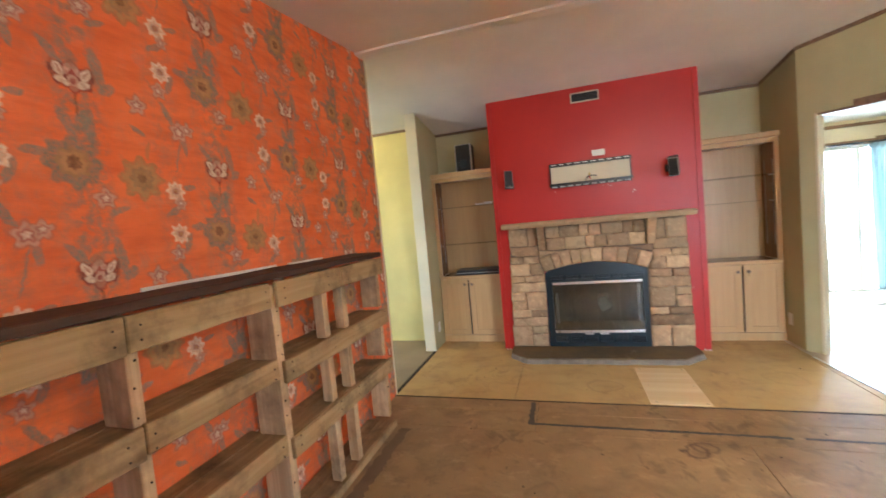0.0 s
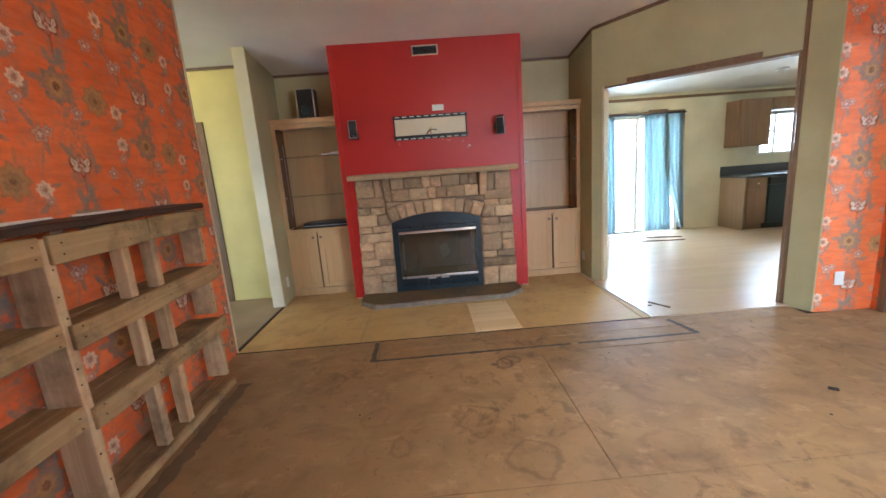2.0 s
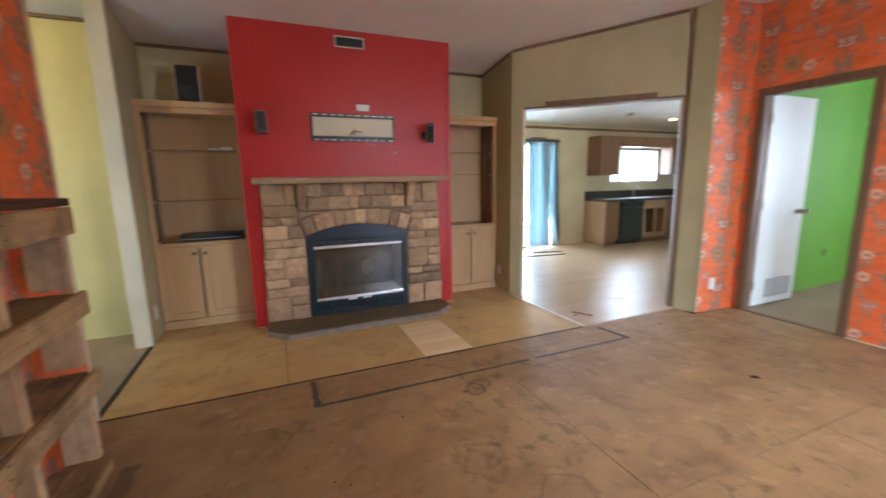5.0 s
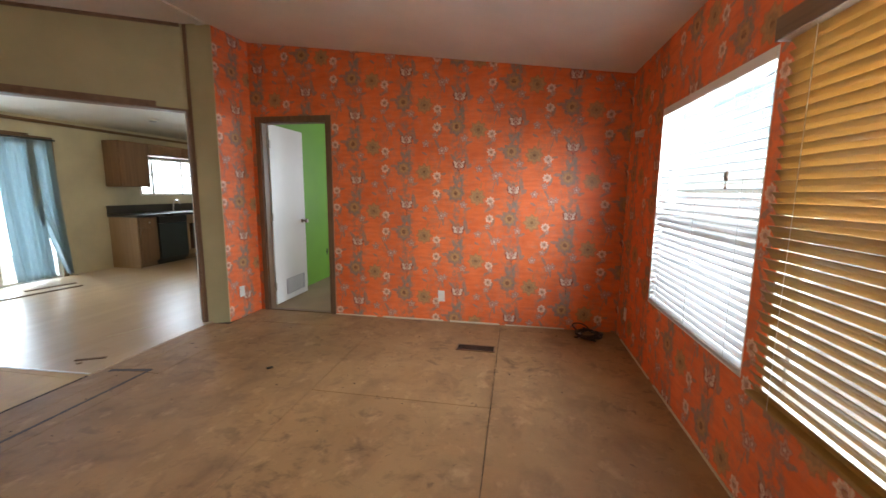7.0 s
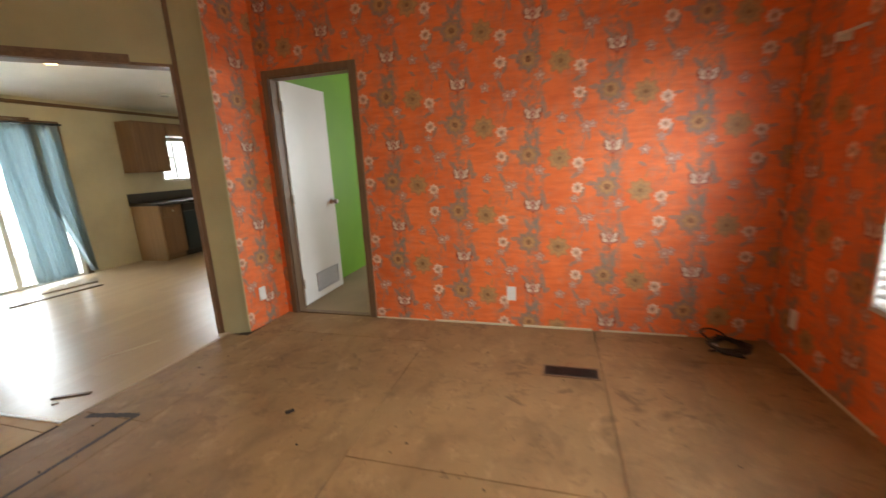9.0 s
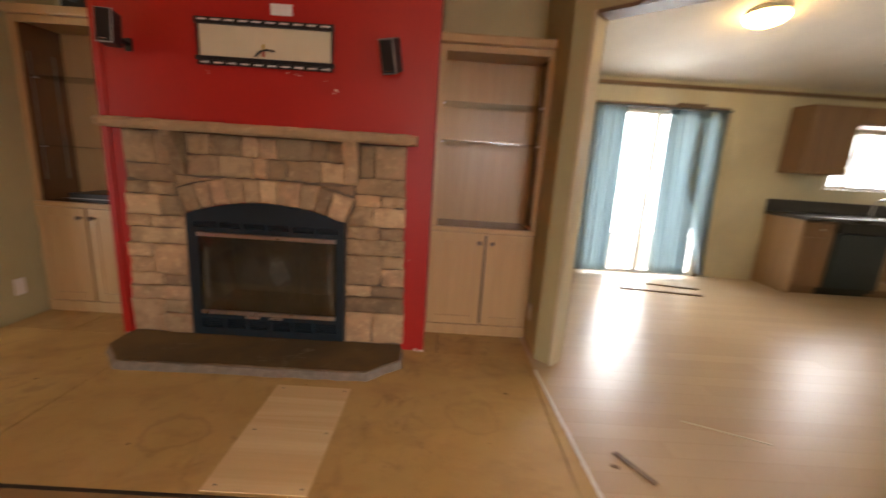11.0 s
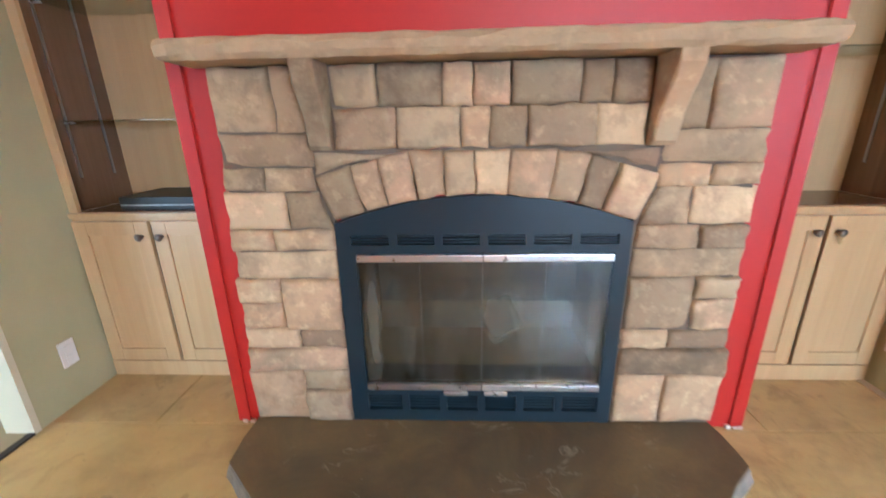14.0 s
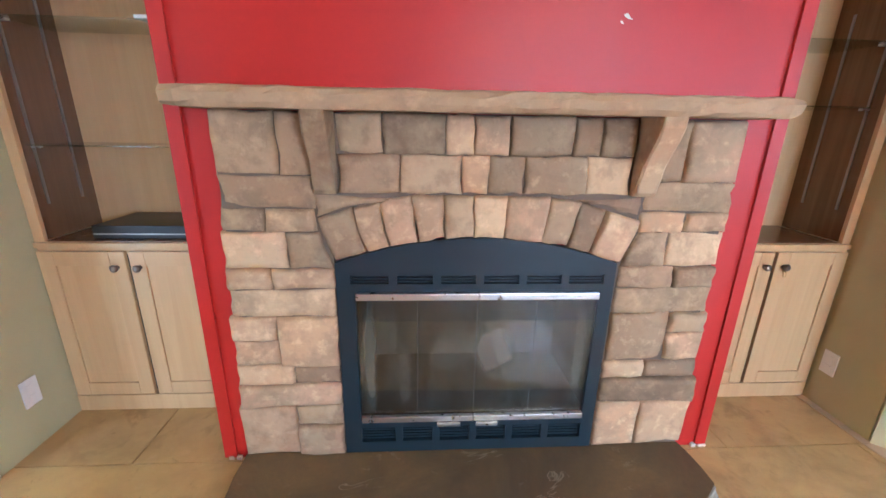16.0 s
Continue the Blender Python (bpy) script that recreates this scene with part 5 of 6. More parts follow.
    for z in shelf_heights:
        box("glass_shelf", (xa + 0.022, YC + 0.055, z), (xb - 0.022, YB - 0.03, z + 0.006), SHELF_GLASS, top, 0.001)
        each("clip", [((xa + 0.018, YC + 0.08, z - 0.008), (xa + 0.05, YC + 0.10, z - 0.0005)), ((xb - 0.05, YC + 0.08, z - 0.008), (xb - 0.018, YC + 0.10, z - 0.0005))], CHROME, top)
    return top


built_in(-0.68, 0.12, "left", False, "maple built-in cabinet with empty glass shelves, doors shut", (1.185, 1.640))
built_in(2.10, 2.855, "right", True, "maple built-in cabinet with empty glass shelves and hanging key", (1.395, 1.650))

box_top = thing("media_box", (-0.22, 5.44, 0.812), "flat black cable box on the cabinet counter", "cable box")
box("case", (-0.475, 5.330, 0.812), (0.045, 5.61, 0.868), BLACK, box_top, 0.004)
box("front_strip", (-0.470, 5.3275, 0.830), (0.040, 5.331, 0.836), GREY_PLASTIC, box_top)
paper = thing("paper_scrap", (0.02, 5.44, 1.65), "small white paper scraps on the glass shelf", "paper")
each("scrap", [((-0.17, 5.365, 1.6475), (-0.09, 5.44, 1.664)), ((-0.07, 5.365, 1.6475), (0.02, 5.44, 1.676))], WHITE, paper, 0.004)

spk = thing("bookshelf_speaker", (-0.265, 5.40, 2.055), "black and silver speaker standing on the cabinet", "speaker")
box("cabinet", (-0.365, 5.34, 2.0555), (-0.165, 5.50, 2.375), BLACK, spk, 0.008)
box("bezel", (-0.367, 5.334, 2.0556), (-0.163, 5.3395, 2.377), CHROME, spk, 0.002)
box("grille", (-0.352, 5.326, 2.062), (-0.178, 5.3335, 2.370), BLACK, spk, 0.003)
lathe("cone", (-0.265, 5.323, 2.15), [(0.045, -0.002), (0.05, 0.0), (0.052, 0.003)], BLACK_METAL, spk, "y", 18)

# ---- pallet shelf along the west wall ----
shelf = thing("pallet_shelf", (-0.56, 2.2, 0.0), "rough pallet wood shelf against the papered wall", "shelf")
prng = random.Random(3)


def plank(name, y0, y1, z0, z1, x0, x1, mat, ragged=0.006):
    """A rough board with slightly uneven edges."""
    bm = bmesh.new()
    add_box(bm, (x0, y0, z0), (x1, y1, z1), 0.004, 1)
    cuts = [e for e in bm.edges if abs(e.verts[0].co.y - e.verts[1].co.y) > 0.3]
    bmesh.ops.subdivide_edges(bm, edges=cuts, cuts=9, use_grid_fill=True)
    for v in bm.verts:
        k = noise.noise(Vector((v.co.x * 7, v.co.y * 5 + z0 * 31, v.co.z * 9)))
        v.co.z += ragged * k
        v.co.x += 0.5 * ragged * k
    return finish(name, bm, mat, shelf)


for y0, y1 in ((0.55, 1.475), (1.480, 2.090), (2.112, 2.66), (2.665, 3.205)):
    drop = prng.uniform(-0.008, 0.008)
    out = 0.016 if y0 > 2 else 0.0
    plank("plank", y0, y1, 1.135 + drop, 1.250, -0.468 + out, -0.446 + out, PALLET)
for y0, y1, z0, z1 in ((0.55, 1.49, 0.800, 0.905), (1.495, 2.090, 0.812, 0.908), (2.112, 3.215, 0.780, 0.885), (0.55, 1.49, 0.452, 0.552), (1.495, 2.090, 0.458, 0.556), (2.112, 3.22, 0.425, 0.522)):
    out = 0.016 if y0 > 2 else 0.0
    plank("plank", y0, y1, z0, z1, -0.468 + out, -0.446 + out, PALLET)
plank("plank", 0.55, 2.090, 0.004, 0.10, -0.468, -0.446, PALLET)
plank("plank", 2.118, 3.22, 0.004, 0.055, -0.468, -0.446, PALLET)
for z, y0, y1 in ((0.882, 0.55, 2.11), (0.858, 2.118, 3.20), (0.530, 0.55, 2.11), (0.498, 2.118, 3.20), (0.078, 0.55, 2.11), (0.034, 2.118, 3.21)):
    for x0, x1 in ((-0.672, -0.585), (-0.580, -0.470)):
        plank("shelf_board", y0, y1, z, z + 0.018, x0, x1, PALLET_DARK)


def upright(name, y, w, z0, z1, x0, x1):
    bm = bmesh.new()
    add_box(bm, (x0, y, z0), (x1, y + w, z1), 0.003, 1)
    for v in bm.verts:
        v.co.y += 0.006 * noise.noise(v.co * 6)
    return finish(name, bm, PALLET_UP, shelf)


for y, w in ((0.56, 0.04), (1.478, 0.040), (3.165, 0.038)):
    for z0, z1 in ((0.098, 0.497), (0.550, 0.857), (0.902, 1.245)):
        upright("upright", y, w, z0, z1, -0.600, -0.470)
upright("end_post", 2.092, 0.050, 0.010, 1.235, -0.600, -0.4535)
bm = bmesh.new()
for y, x in ((0.578, -0.469), (1.497, -0.469), (2.117, -0.4525), (3.184, -0.469)):
    for z in (0.16, 0.30, 0.42, 0.62, 0.72, 0.93, 1.02, 1.10):
        yy, zz = y + prng.uniform(-0.010, 0.010), z + prng.uniform(-0.02, 0.02)
        add_rod(bm, (x - 0.006, yy, zz), (x + 0.0012, yy, zz), prng.uniform(0.0028, 0.0048), 7)
for y in (0.60, 1.44, 1.52, 2.06, 2.16, 2.52, 2.72, 3.17):
    for z in (0.49, 0.845, 1.19):
        x = -0.429 if y > 2.1 else -0.445
        for dz in (-0.022, 0.024):
            add_rod(bm, (x - 0.006, y + prng.uniform(-0.006, 0.006), z + dz), (x + 0.001, y, z + dz), 0.0035, 7)
tagged(finish("nail_heads", bm, GAP, shelf), kind="stuff")
for y in (2.50, 2.70):
    for z0, z1 in ((0.054, 0.497), (0.518, 0.857), (0.878, 1.20)):
        upright("post", y, 0.052, z0, z1, -0.53, -0.470)
plank("top_board", 0.50, 3.215, 1.258, 1.290, -0.674, -0.436, DARK_BOARD, 0.009)
edge = thing("torn_paper_strip", (-0.676, 2.3, 1.295), "thin white strip of torn backing on the wall", "paper strip")
each("strip", [((-0.6795, 1.7, 1.291), (-0.672, 2.42, 1.305)), ((-0.6795, 2.52, 1.291), (-0.672, 2.85, 1.302))], WHITE, edge)

# ---- ceiling fan, smoke alarm, floor vents and small things in the room ----
FX, FY = 2.00, 1.74
fan = thing("ceiling_fan", (FX, FY, ceiling_height(FX, FY)), "oak bladed ceiling fan with a lit bowl lamp", "ceiling fan")
top_z = ceiling_height(FX, FY)
lathe("canopy", (FX, FY, top_z), [(0.0, 0.02), (0.075, 0.02), (0.075, -0.02), (0.03, -0.055), (0.0, -0.055)], BRASS, fan)
rod("downrod", (FX, FY, top_z - 0.05), (FX, FY, top_z - 0.25), 0.012, BRASS, fan)
lathe("motor", (FX, FY, top_z - 0.24), [(0.0, 0.0), (0.06, 0.0), (0.105, -0.02), (0.11, -0.07), (0.07, -0.10), (0.0, -0.10)], BRASS, fan)
lathe("lamp_bowl", (FX, FY, top_z - 0.34), [(0.0, 0.0), (0.11, 0.0), (0.125, -0.025), (0.105, -0.065), (0.06, -0.09), (0.0, -0.10)], LAMP_FAN, fan)
for k in range(5):
    a = radians(72 * k + 42)
    bm = bmesh.new()
    outline = [(0.10, -0.02), (0.19, -0.05), (0.58, -0.065), (0.63, -0.04), (0.63, 0.04), (0.58, 0.065), (0.19, 0.05), (0.10, 0.02)]
    add_prism(bm, outline, -0.004, 0.004)
    bmesh.ops.transform(bm, matrix=Matrix.Translation((FX, FY, top_z - 0.325)) @ Matrix.Rotation(a, 4, "Z") @ Matrix.Rotation(radians(11), 4, "X"), verts=bm.verts)
    finish("blade", bm, FAN_WOOD, fan)

sx, sy = -0.19, 2.62
alarm = thing("smoke_alarm", (sx, sy, ceiling_height(sx, sy)), "round white smoke alarm on the ceiling", "smoke alarm")
lathe("case", (sx, sy, ceiling_height(sx, sy)), [(0.0, 0.01), (0.065, 0.01), (0.065, -0.018), (0.052, -0.035), (0.03, -0.04), (0.0, -0.04)], WHITE, alarm)
lathe("sensor", (sx, sy, ceiling_height(sx, sy) - 0.040), [(0.0, 0.001), (0.028, 0.001), (0.024, -0.012), (0.0, -0.012)], BLACK, alarm)

fv = thing("floor_vent", (3.93, 1.01, 0.0), "dark brown louvred vent in the floor", "floor vent")
boxes("frame", [((3.862, 0.845, 0.0), (3.876, 1.18, 0.006)), ((3.984, 0.845, 0.0), (3.998, 1.18, 0.006)), ((3.876, 0.845, 0.0), (3.984, 0.859, 0.006)), ((3.876, 1.166, 0.0), (3.984, 1.18, 0.006))], TRIM_BROWN, fv, 0.002)
each("louvre", [((3.876 + 0.0135 * i, 0.859, 0.0005), (3.884 + 0.0135 * i, 1.166, 0.0045)) for i in range(8)], BLACK, fv)
each("bar", [((3.876, 1.010, 0.001), (3.984, 1.013, 0.0050))], BLACK, fv)

cord = thing("cable_heap", (4.42, 0.0, 0.0), "heap of black cable in the corner", "cable")
for k in range(5):
    r = random.Random(k)
    pts = [(4.42 + 0.16 * math.cos(i * 0.9 + k) * r.uniform(0.4, 1.0), 0.0 + 0.15 * math.sin(i * 0.9 + k) * r.uniform(0.4, 1.0), 0.008 + 0.035 * r.random()) for i in range(12)]
    tube("loop", pts, 0.008, BLACK, cord)
tube("loop", [(4.45, 0.05, 0.01), (4.52, 0.10, 0.03), (4.56, 0.14, 0.07), (4.56, 0.06, 0.09), (4.55, -0.02, 0.05), (4.5, -0.05, 0.01)], 0.006, BLACK, cord)
box("plug", (4.36, 0.07, 0.004), (4.44, 0.10, 0.03), WHITE, cord, 0.004)

cr = thing("curtain_bracket", (4.15, -0.28, 1.82), "short white curtain rod bracket by the window", "curtain rod")
rod("rod", (4.0, -0.235, 1.825), (4.22, -0.235, 1.832), 0.008, WHITE, cr)
box("plate", (4.19, -0.2895, 1.80), (4.22, -0.23, 1.845), WHITE, cr, 0.003)

patch = thing("plywood_patch", (1.55, 4.1, 0.0), "pale new plywood patch screwed to the subfloor", "plywood patch")
box("sheet", (1.338, 3.752, -0.010), (1.738, 4.470, 0.004), PLYWOOD, patch, 0.001)
for x in (1.38, 1.71):
    for y in (3.78, 4.10, 4.44):
        lathe("screw", (x, y, 0.0042), [(0.0, -0.001), (0.005, -0.001), (0.005, 0.0006), (0.0, 0.0006)], BLACK_METAL, patch, "z", 8)


def smear(bm, a, b, width, rng, z=0.0012, steps=24):
    """A ragged strip laid on the floor between two places."""
    a, b = Vector((*a, 0)), Vector((*b, 0))
    side = Vector((-(b - a).y, (b - a).x, 0)).normalized()
    rows = []
    for i in range(steps + 1):
        p = a.lerp(b, i / steps)
        w0, w1 = width * rng.uniform(0.32, 0.62), width * rng.uniform(0.32, 0.62)
        rows.append([bm.verts.new(p + side * w0 + Vector((0, 0, z))), bm.verts.new(p - side * w1 + Vector((0, 0, z))),
                     bm.verts.new(p - side * w1 + Vector((0, 0, -0.002))), bm.verts.new(p + side * w0 + Vector((0, 0, -0.002)))])
    for r, s in zip(rows, rows[1:]):
        for i in range(4):
            bm.faces.new((r[i], r[(i + 1) % 4], s[(i + 1) % 4], s[i]))
    bm.faces.new(rows[0])
    bm.faces.new(rows[-1][::-1])


mrng = random.Random(21)
marks = thing("glue_outline", (1.76, 3.5, 0.0), "charcoal glue outline of a removed strip on the subfloor", "glue mark")
bm = bmesh.new()
smear(bm, (0.503, 3.70), (0.503, 3.362), 0.040, mrng)
smear(bm, (0.49, 3.372), (2.02, 3.372), 0.026, mrng, 0.0016, 60)
smear(bm, (2.08, 3.372), (3.03, 3.371), 0.022, mrng, 0.0016, 40)
smear(bm, (3.018, 3.375), (2.955, 3.66), 0.042, mrng)
finish("glue", bm, TAPE, marks)
band = thing("torn_floor_edge", (-0.38, 2.0, 0.0), "ragged dark edge of torn flooring along the pallet shelf", "torn flooring")
bm = bmesh.new()
smear(bm, (-0.385, 0.5), (-0.375, 3.20), 0.085, mrng, 0.0020, 90)
finish("edge", bm, painted("dusty_brown_edge", (0.19, 0.12, 0.066), 0.9, wear=0.4), band)

line = setting(box("trim_marriage_gap", (-0.68, 3.722, -0.012), (2.85, 3.736, 0.0014), GAP), "dark gap between the two halves of the floor", "floor")
hall_edge = setting(box("trim_hall_edge", (-0.70, 3.765, -0.012), (-0.672, 4.88, 0.009), GAP), "dark ragged carpet edge at the hall", "trim")

torn_edge = thing("torn_vinyl_edge", (2.84, 4.2, 0.0), "ragged white torn backing along the vinyl edge", "vinyl edge")
bm = bmesh.new()
smear(bm, (2.824, 4.80), (2.874, 3.74), 0.018, mrng, 0.005, 60)
finish("backing", bm, WHITE, torn_edge)
white_line = thing("wall_residue", (4.59, 1.3, 0.0), "thin white residue where the baseboard was removed", "trim residue", kind="stuff")
bm = bmesh.new()
for y0, y1 in ((0.2, 0.78), (0.84, 1.35), (1.42, 2.08), (2.15, 2.62)):
    add_box(bm, (4.582, y0, 0.0), (4.5945, y1, 0.008 + mrng.uniform(0, 0.006)))
for x0, x1 in ((1.2, 2.3), (2.4, 3.5), (3.6, 4.4)):
    add_box(bm, (x0, -0.2895, 0.0), (x1, -0.280, 0.010))
finish("residue", bm, TRIM_CREAM, white_line)

# litter on the floors
def stick(a, b, w, h, mat, label):
    ob = thing("wood_scrap", (*a, 0.004), label, "debris", "wood scraps")
    a3, b3 = Vector((*a, 0.004 + h / 2)), Vector((*b, 0.004 + h / 2))
    bm = bmesh.new()
    add_box(bm, (-(b3 - a3).length / 2, -w / 2, -h / 2), ((b3 - a3).length / 2, w / 2, h / 2), h * 0.2, 1)
    ang = math.atan2(b3.y - a3.y, b3.x - a3.x)
    bmesh.ops.transform(bm, matrix=Matrix.Translation((a3 + b3) / 2) @ Matrix.Rotation(ang, 4, "Z"), verts=bm.verts)
    finish("strip", bm, mat, ob)


stick((3.03, 4.08), (3.13, 3.90), 0.028, 0.008, TRIM_BROWN_X, "thin brown wood scrap on the vinyl")
stick((2.98, 4.00), (3.01, 3.985), 0.018, 0.006, TRIM_BROWN_X, "small brown wood chip on the vinyl")
stick((3.50, 4.35), (3.85, 4.20), 0.010, 0.004, TRIM_CREAM, "thin pale strip on the vinyl")
stick((4.20, 6.75), (5.05, 6.62), 0.05, 0.012, TRIM_BROWN_X, "loose brown trim board by the sliding door")
stick((4.62, 6.98), (5.15, 6.86), 0.045, 0.012, TRIM_BROWN_X, "loose brown trim board by the sliding door")
stick((3.20, 2.53), (3.235, 2.50), 0.03, 0.006, GAP, "dark scrap on the subfloor")
crumbs = thing("floor_crumbs", (2.5, 2.0, 0.0), "small dark crumbs and nail heads on the subfloor", "debris", kind="stuff")
bm = bmesh.new()
for k in range(70):
    x, y = mrng.uniform(-0.3, 4.4), mrng.uniform(-0.1, 4.6)
    s = mrng.uniform(0.003, 0.008)
    bmesh.ops.create_icosphere(bm, subdivisions=1, radius=s, matrix=Matrix.LocRotScale((x, y, 0.001), None, (1, mrng.uniform(0.5, 1.2), 0.35)))
finish("crumb", bm, GAP, crumbs)

# ---- kitchen ----
def kitchen_unit(x0, x1, label, mat):
    top = thing("base_cabinet", ((x0 + x1) / 2, 7.2, 0.0), label, "cabinet", "kitchen base cabinets")
    y0 = 6.92
    box("body", (x0 + 0.001, y0 + 0.02, 0.10), (x1 - 0.001, 7.495, 0.868), mat, top)
    box("plinth", (x0 + 0.001, y0 + 0.08, 0.004), (x1 - 0.001, 7.495, 0.10), mat, top)
    boxes("door", [((x0 + 0.02, y0, 0.12), (x1 - 0.02, y0 + 0.019, 0.68))], mat, top, 0.005)
    boxes("drawer_front", [((x0 + 0.02, y0, 0.70), (x1 - 0.02, y0 + 0.019, 0.85))], mat, top, 0.005)
    lathe("knob", ((x0 + x1) / 2, y0 - 0.012, 0.775), [(0.0, -0.012), (0.014, -0.010), (0.012, 0.002), (0.006, 0.012)], NICKEL, top, "y", 10)


LIGHT_SIDE = wood("pale_cabinet_side", (0.42, 0.28, 0.16), (0.33, 0.21, 0.11), "z", 0.45, 0.7)
for x0, x1 in ((6.26, 6.62), (7.90, 8.44), (8.44, 8.99)):
    kitchen_unit(x0, x1, "brown wooden kitchen base cabinet under a dark counter", KITCHEN_WOOD)
sink_unit = thing("sink_cabinet", (7.57, 7.2, 0.0), "pale sink base cabinet with its doors off", "cabinet")
boxes("body", [((7.242, 6.94, 0.10), (7.262, 7.495, 0.868)), ((7.878, 6.94, 0.10), (7.898, 7.495, 0.868)), ((7.262, 7.475, 0.10), (7.878, 7.495, 0.868)), ((7.262, 6.94, 0.10), (7.878, 7.475, 0.12)),
               ((7.262, 6.92, 0.70), (7.878, 6.94, 0.868))], LIGHT_SIDE, sink_unit)
box("plinth", (7.242, 7.0, 0.004), (7.898, 7.495, 0.10), KITCHEN_WOOD, sink_unit)
boxes("face_frame", [((7.242, 6.92, 0.12), (7.300, 6.9395, 0.70)), ((7.540, 6.92, 0.12), (7.600, 6.9395, 0.70)), ((7.840, 6.92, 0.12), (7.898, 6.9395, 0.70)), ((7.300, 6.92, 0.12), (7.540, 6.9395, 0.20)), ((7.600, 6.92, 0.12), (7.840, 6.9395, 0.20))], LIGHT_SIDE, sink_unit)
tube("drain_pipe", [(7.56, 7.30, 0.80), (7.56, 7.30, 0.52), (7.56, 7.24, 0.42), (7.56, 7.18, 0.50), (7.56, 7.24, 0.58), (7.56, 7.46, 0.58)], 0.022, GREY_PLASTIC, sink_unit)
end = thing("cabinet_end_panel", (6.25, 7.2, 0.0), "pale wood end panel of the kitchen cabinets", "panel")
box("sheet", (6.238, 6.94, 0.004), (6.259, 7.495, 0.868), LIGHT_SIDE, end)
dish = thing("dishwasher", (6.93, 7.2, 0.0), "black dishwasher between the base cabinets", "dishwasher")
box("body", (6.625, 6.94, 0.06), (7.238, 7.49, 0.866), BLACK, dish)
box("plinth", (6.63, 7.0, 0.004), (7.235, 7.49, 0.06), BLACK, dish)
box("front", (6.63, 6.905, 0.11), (7.235, 6.939, 0.74), BLACK_METAL, dish, 0.008)
box("control_panel", (6.63, 6.900, 0.75), (7.235, 6.939, 0.862), BLACK, dish, 0.008)
top_c = thing("kitchen_counter", (7.6, 7.2, 0.87), "dark laminate kitchen counter with a steel sink", "counter")
box("worktop", (6.22, 6.885, 0.870), (8.995, 7.497, 0.912), COUNTER, top_c, 0.006)
box("backsplash", (6.22, 7.475, 0.9125), (8.995, 7.497, 1.06), COUNTER, top_c, 0.003)
boxes("sink", [((7.15, 6.98, 0.9125), (7.80, 7.40, 0.918))], CHROME, top_c, 0.002)
tube("faucet", [(7.48, 7.42, 0.91), (7.48, 7.42, 1.06), (7.48, 7.36, 1.14), (7.48, 7.27, 1.13), (7.48, 7.25, 1.06)], 0.011, CHROME, top_c)
for x0, x1 in ((6.26, 6.80), (8.26, 8.62), (8.62, 8.99)):
    up = thing("wall_cabinet", ((x0 + x1) / 2, 7.35, 1.38), "brown wooden wall cabinet in the kitchen", "cabinet", "kitchen wall cabinets")
    box("body", (x0 + 0.001, 7.19, 1.38), (x1 - 0.001, 7.498, 2.14), KITCHEN_WOOD, up)
    box("door", (x0 + 0.015, 7.17, 1.395), (x1 - 0.015, 7.189, 2.125), KITCHEN_WOOD, up, 0.005)
    lathe("knob", (x1 - 0.05, 7.158, 1.47), [(0.0, -0.010), (0.013, -0.008), (0.010, 0.004), (0.006, 0.012)], NICKEL, up, "y", 10)
bridge = thing("wall_cabinet", (7.46, 7.35, 1.92), "low brown cabinet above the kitchen window", "cabinet", "kitchen wall cabinets")
box("body", (6.801, 7.19, 1.94), (8.259, 7.498, 2.14), KITCHEN_WOOD, bridge)
each("door", [((6.815, 7.17, 1.955), (7.52, 7.189, 2.125)), ((7.54, 7.17, 1.955), (8.245, 7.189, 2.125))], KITCHEN_WOOD, bridge, 0.005)


def ceiling_lamp(x, y, bowl, label):
    z = ceiling_height(x, y)
    top = thing("ceiling_lamp", (x, y, z), label, "ceiling lamp", "ceiling lamps")
    lathe("base", (x, y, z), [(0.0, 0.02), (0.15, 0.02), (0.15, -0.025), (0.0, -0.025)], WHITE, top, sides=28)
    lathe("bowl", (x, y, z - 0.025), [(0.0, 0.0), (0.14, 0.0), (0.15, -0.02), (0.13, -0.055), (0.08, -0.08), (0.0, -0.09)], bowl, top, sides=28)


ceiling_lamp(4.63, 5.96, LAMP_GLASS, "lit round kitchen ceiling lamp with warm glow")
ceiling_lamp(-1.9, 4.45, LAMP_HALL, "lit round hall ceiling lamp with warm glow")
for x, y, lit in ((6.45, 6.66, False), (7.70, 6.78, True)):
    z = ceiling_height(x, y)
    rec = thing("recessed_lamp", (x, y, z), "small round recessed lamp in the kitchen ceiling", "ceiling lamp", "recessed lamps")
    lathe("rim", (x, y, z), [(0.0, 0.01), (0.085, 0.01), (0.085, -0.010), (0.064, -0.016), (0.0, -0.014)], WHITE, rec)
    lathe("bulb", (x, y, z - 0.014), [(0.0, 0.0), (0.055, 0.0), (0.048, -0.012), (0.0, -0.018)], LAMP_GLASS if lit else GREY_PLASTIC, rec)


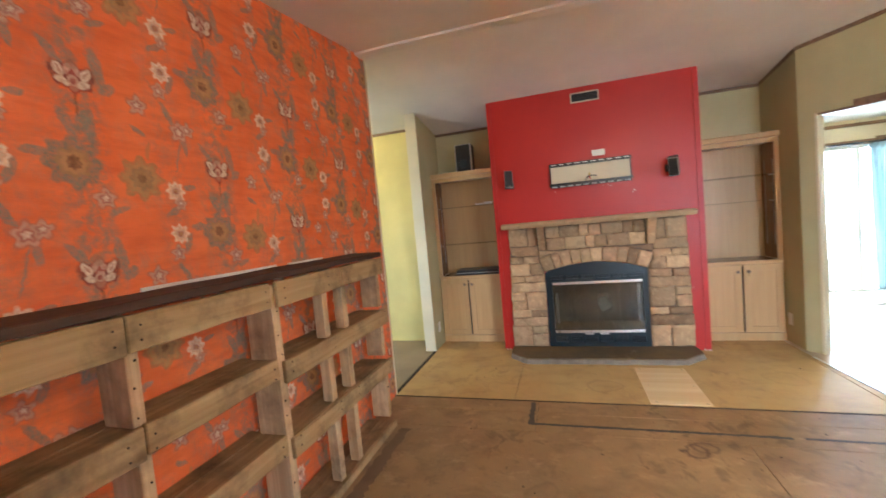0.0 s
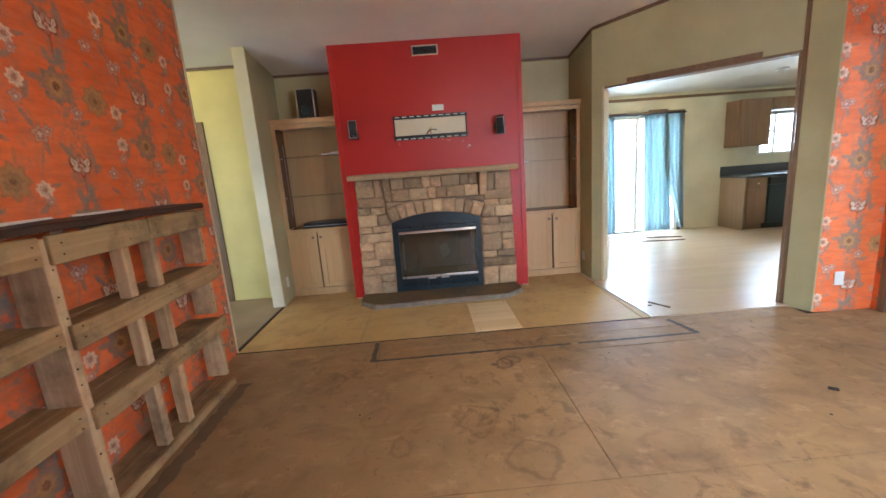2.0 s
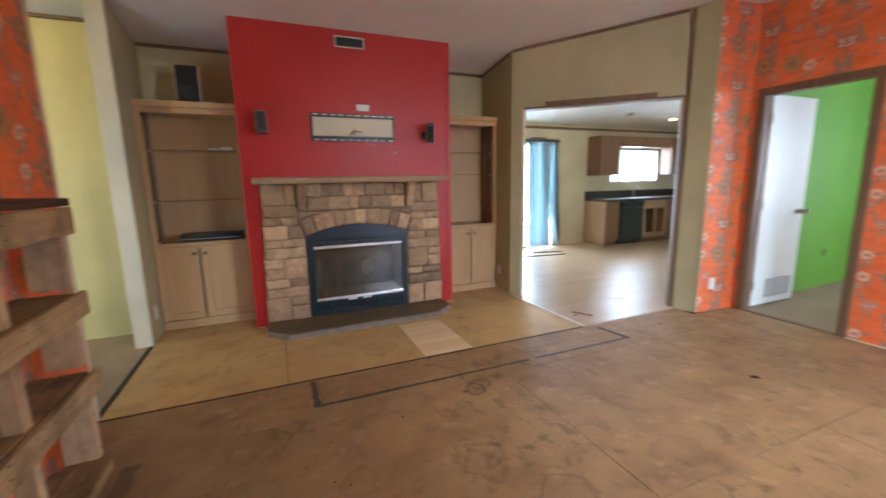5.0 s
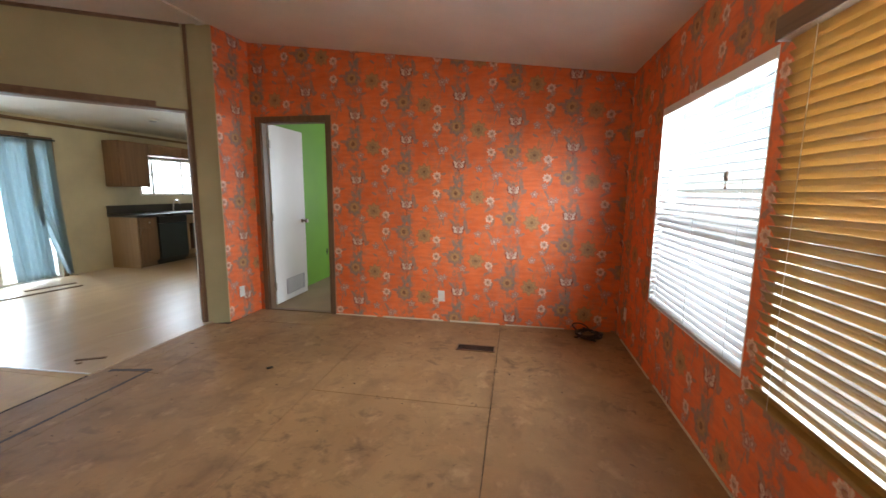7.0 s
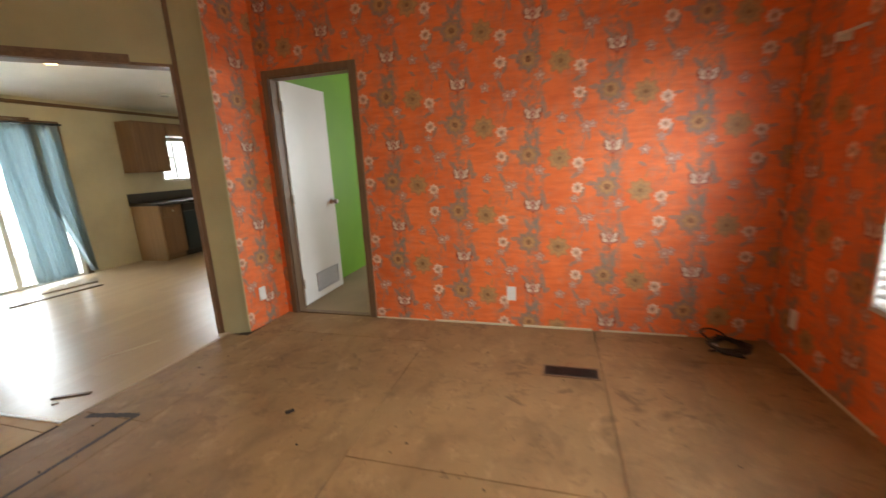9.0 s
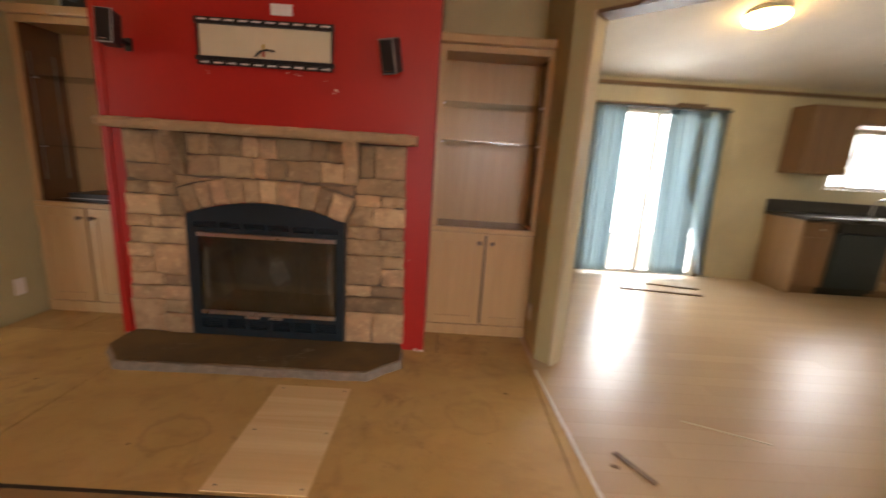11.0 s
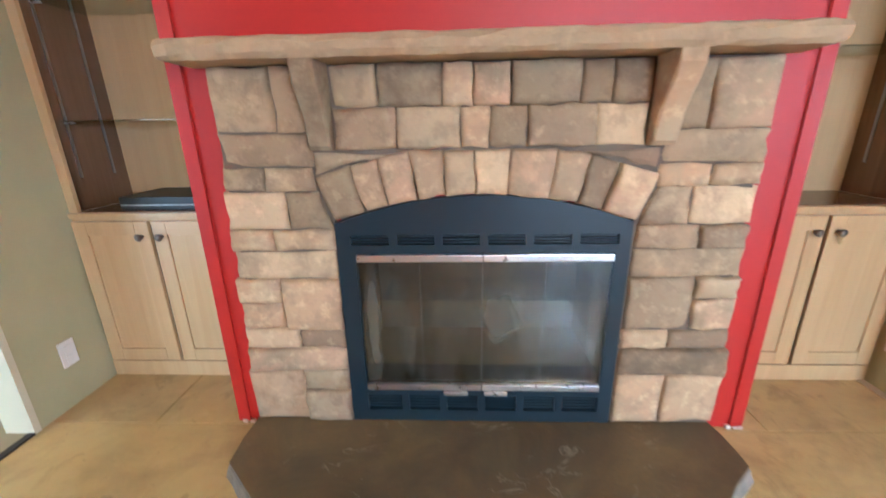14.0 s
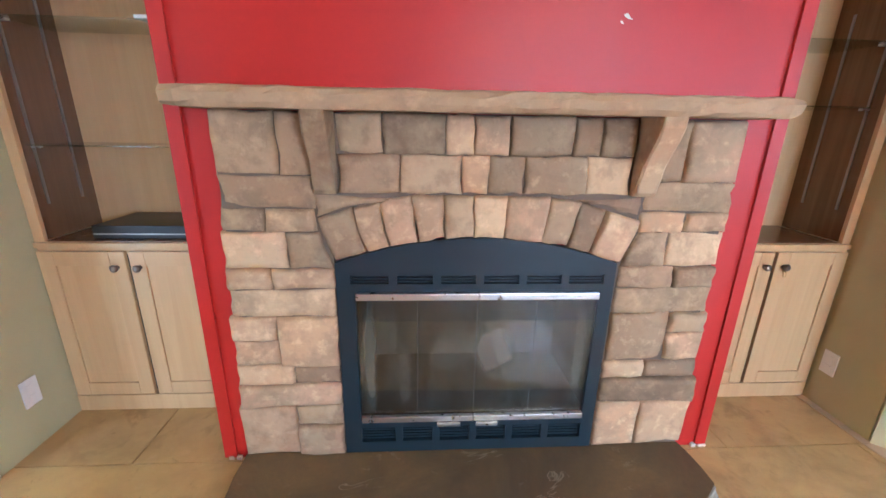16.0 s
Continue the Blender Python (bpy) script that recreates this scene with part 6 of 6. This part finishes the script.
def curtain(z0, z1, folds, left, right, label):
    """Hanging cloth; left and right give its edges as functions of the way down."""
    top = thing("curtain", ((left(0) + right(0)) / 2, 7.44, z1), label, "curtain", "teal curtains")
    bm = bmesh.new()
    cols, rows = folds * 10, 18
    grid = []
    for r in range(rows + 1):
        t = r / rows
        row = []
        for c in range(cols + 1):
            u = c / cols
            drift = u + 0.035 * math.sin(5.1 * u + 2.4 * t)
            deep = 0.022 + 0.012 * math.sin(u * 7.0 + 1.3)
            y = 7.425 + deep * math.sin(drift * folds * 2 * math.pi) + 0.014 * math.sin(u * 9 + t * 3)
            row.append(bm.verts.new((left(t) + (right(t) - left(t)) * u, y, z1 - (z1 - z0) * t + 0.006 * math.sin(u * 23) * t)))
        grid.append(row)
    for a, b in zip(grid, grid[1:]):
        for i in range(cols):
            bm.faces.new((a[i], a[i + 1], b[i + 1], b[i]))
    ob = finish("cloth", bm, CURTAIN_SHEER, top, smooth=True)
    solid = ob.modifiers.new("thickness", "SOLIDIFY")
    solid.thickness = 0.003


curtain(0.03, 2.02, 5, lambda t: 3.90, lambda t: 4.27 + 0.05 * t, "teal curtain drawn aside at the sliding door")
curtain(0.04, 2.02, 6, lambda t: 4.80 + 0.06 * t, lambda t: 5.22 + 0.10 * t ** 1.5, "teal curtain hanging before the sliding door")
curtain(0.05, 2.02, 4, lambda t: 5.16 + 0.32 * max(0.0, (t - 0.42) / 0.58), lambda t: 5.46 + 0.07 * t, "teal curtain swept back against the door casing")
crod = thing("curtain_rod", (4.7, 7.43, 2.03), "dark curtain rod over the sliding door", "curtain rod")
rod("rod", (3.86, 7.43, 2.035), (5.52, 7.43, 2.035), 0.012, BLACK_METAL, crod)
for x in (3.90, 5.48):
    box("bracket", (x - 0.01, 7.425, 2.02), (x + 0.01, 7.4995, 2.05), BLACK_METAL, crod)
loose = thing("loose_trim", (5.05, 7.47, 2.085), "short dark strip of broken trim above the sliding door", "trim piece")
box("strip", (4.90, 7.462, 2.0815), (5.22, 7.499, 2.105), TRIM_BROWN_X, loose, 0.003)

# ---- sheets of subfloor, last ----
living = setting(box("subfloor", (-0.68, -0.29, -0.016), (4.595, 3.56, -0.0125), GAP), "stained particle board subfloor sheets", "floor")
beyond = setting(box("subfloor_north", (-0.68, 3.74, -0.016), (2.83, 5.65, -0.0125), GAP), "stained particle board subfloor sheets by the hearth", "floor")
frng = random.Random(2)


def sheet(x0, x1, y0, y1, parent):
    if x1 - x0 < 0.05 or y1 - y0 < 0.05:
        return
    g = 0.0022
    bm = bmesh.new()
    add_box(bm, (x0 + g, y0 + g, -0.012), (x1 - g, y1 - g, 0.0 + frng.uniform(-0.0006, 0.0004)), 0.001, 1)
    finish("sheet", bm, SUBFLOOR if parent is living else SUBFLOOR_NORTH, parent)


def rows_of_sheets(x_lo, x_hi, bands, parent):
    for y0, y1, first in bands:
        cuts = [x_lo] + [first + 2.44 * k for k in range(-3, 4) if x_lo < first + 2.44 * k < x_hi] + [x_hi]
        for a, b in zip(cuts, cuts[1:]):
            sheet(a, b, y0, y1, parent)


rows_of_sheets(-0.68, 4.595, ((-0.29, 0.825, 1.76), (0.825, 2.045, 2.98), (2.045, 3.265, 1.76), (3.265, 3.535, 2.98)), living)
rows_of_sheets(-0.68, 4.06, ((3.535, 3.722, 2.98),), living)
rows_of_sheets(-0.68, 2.89, ((3.736, 4.955, 0.35), (4.955, 5.65, 2.2)), beyond)
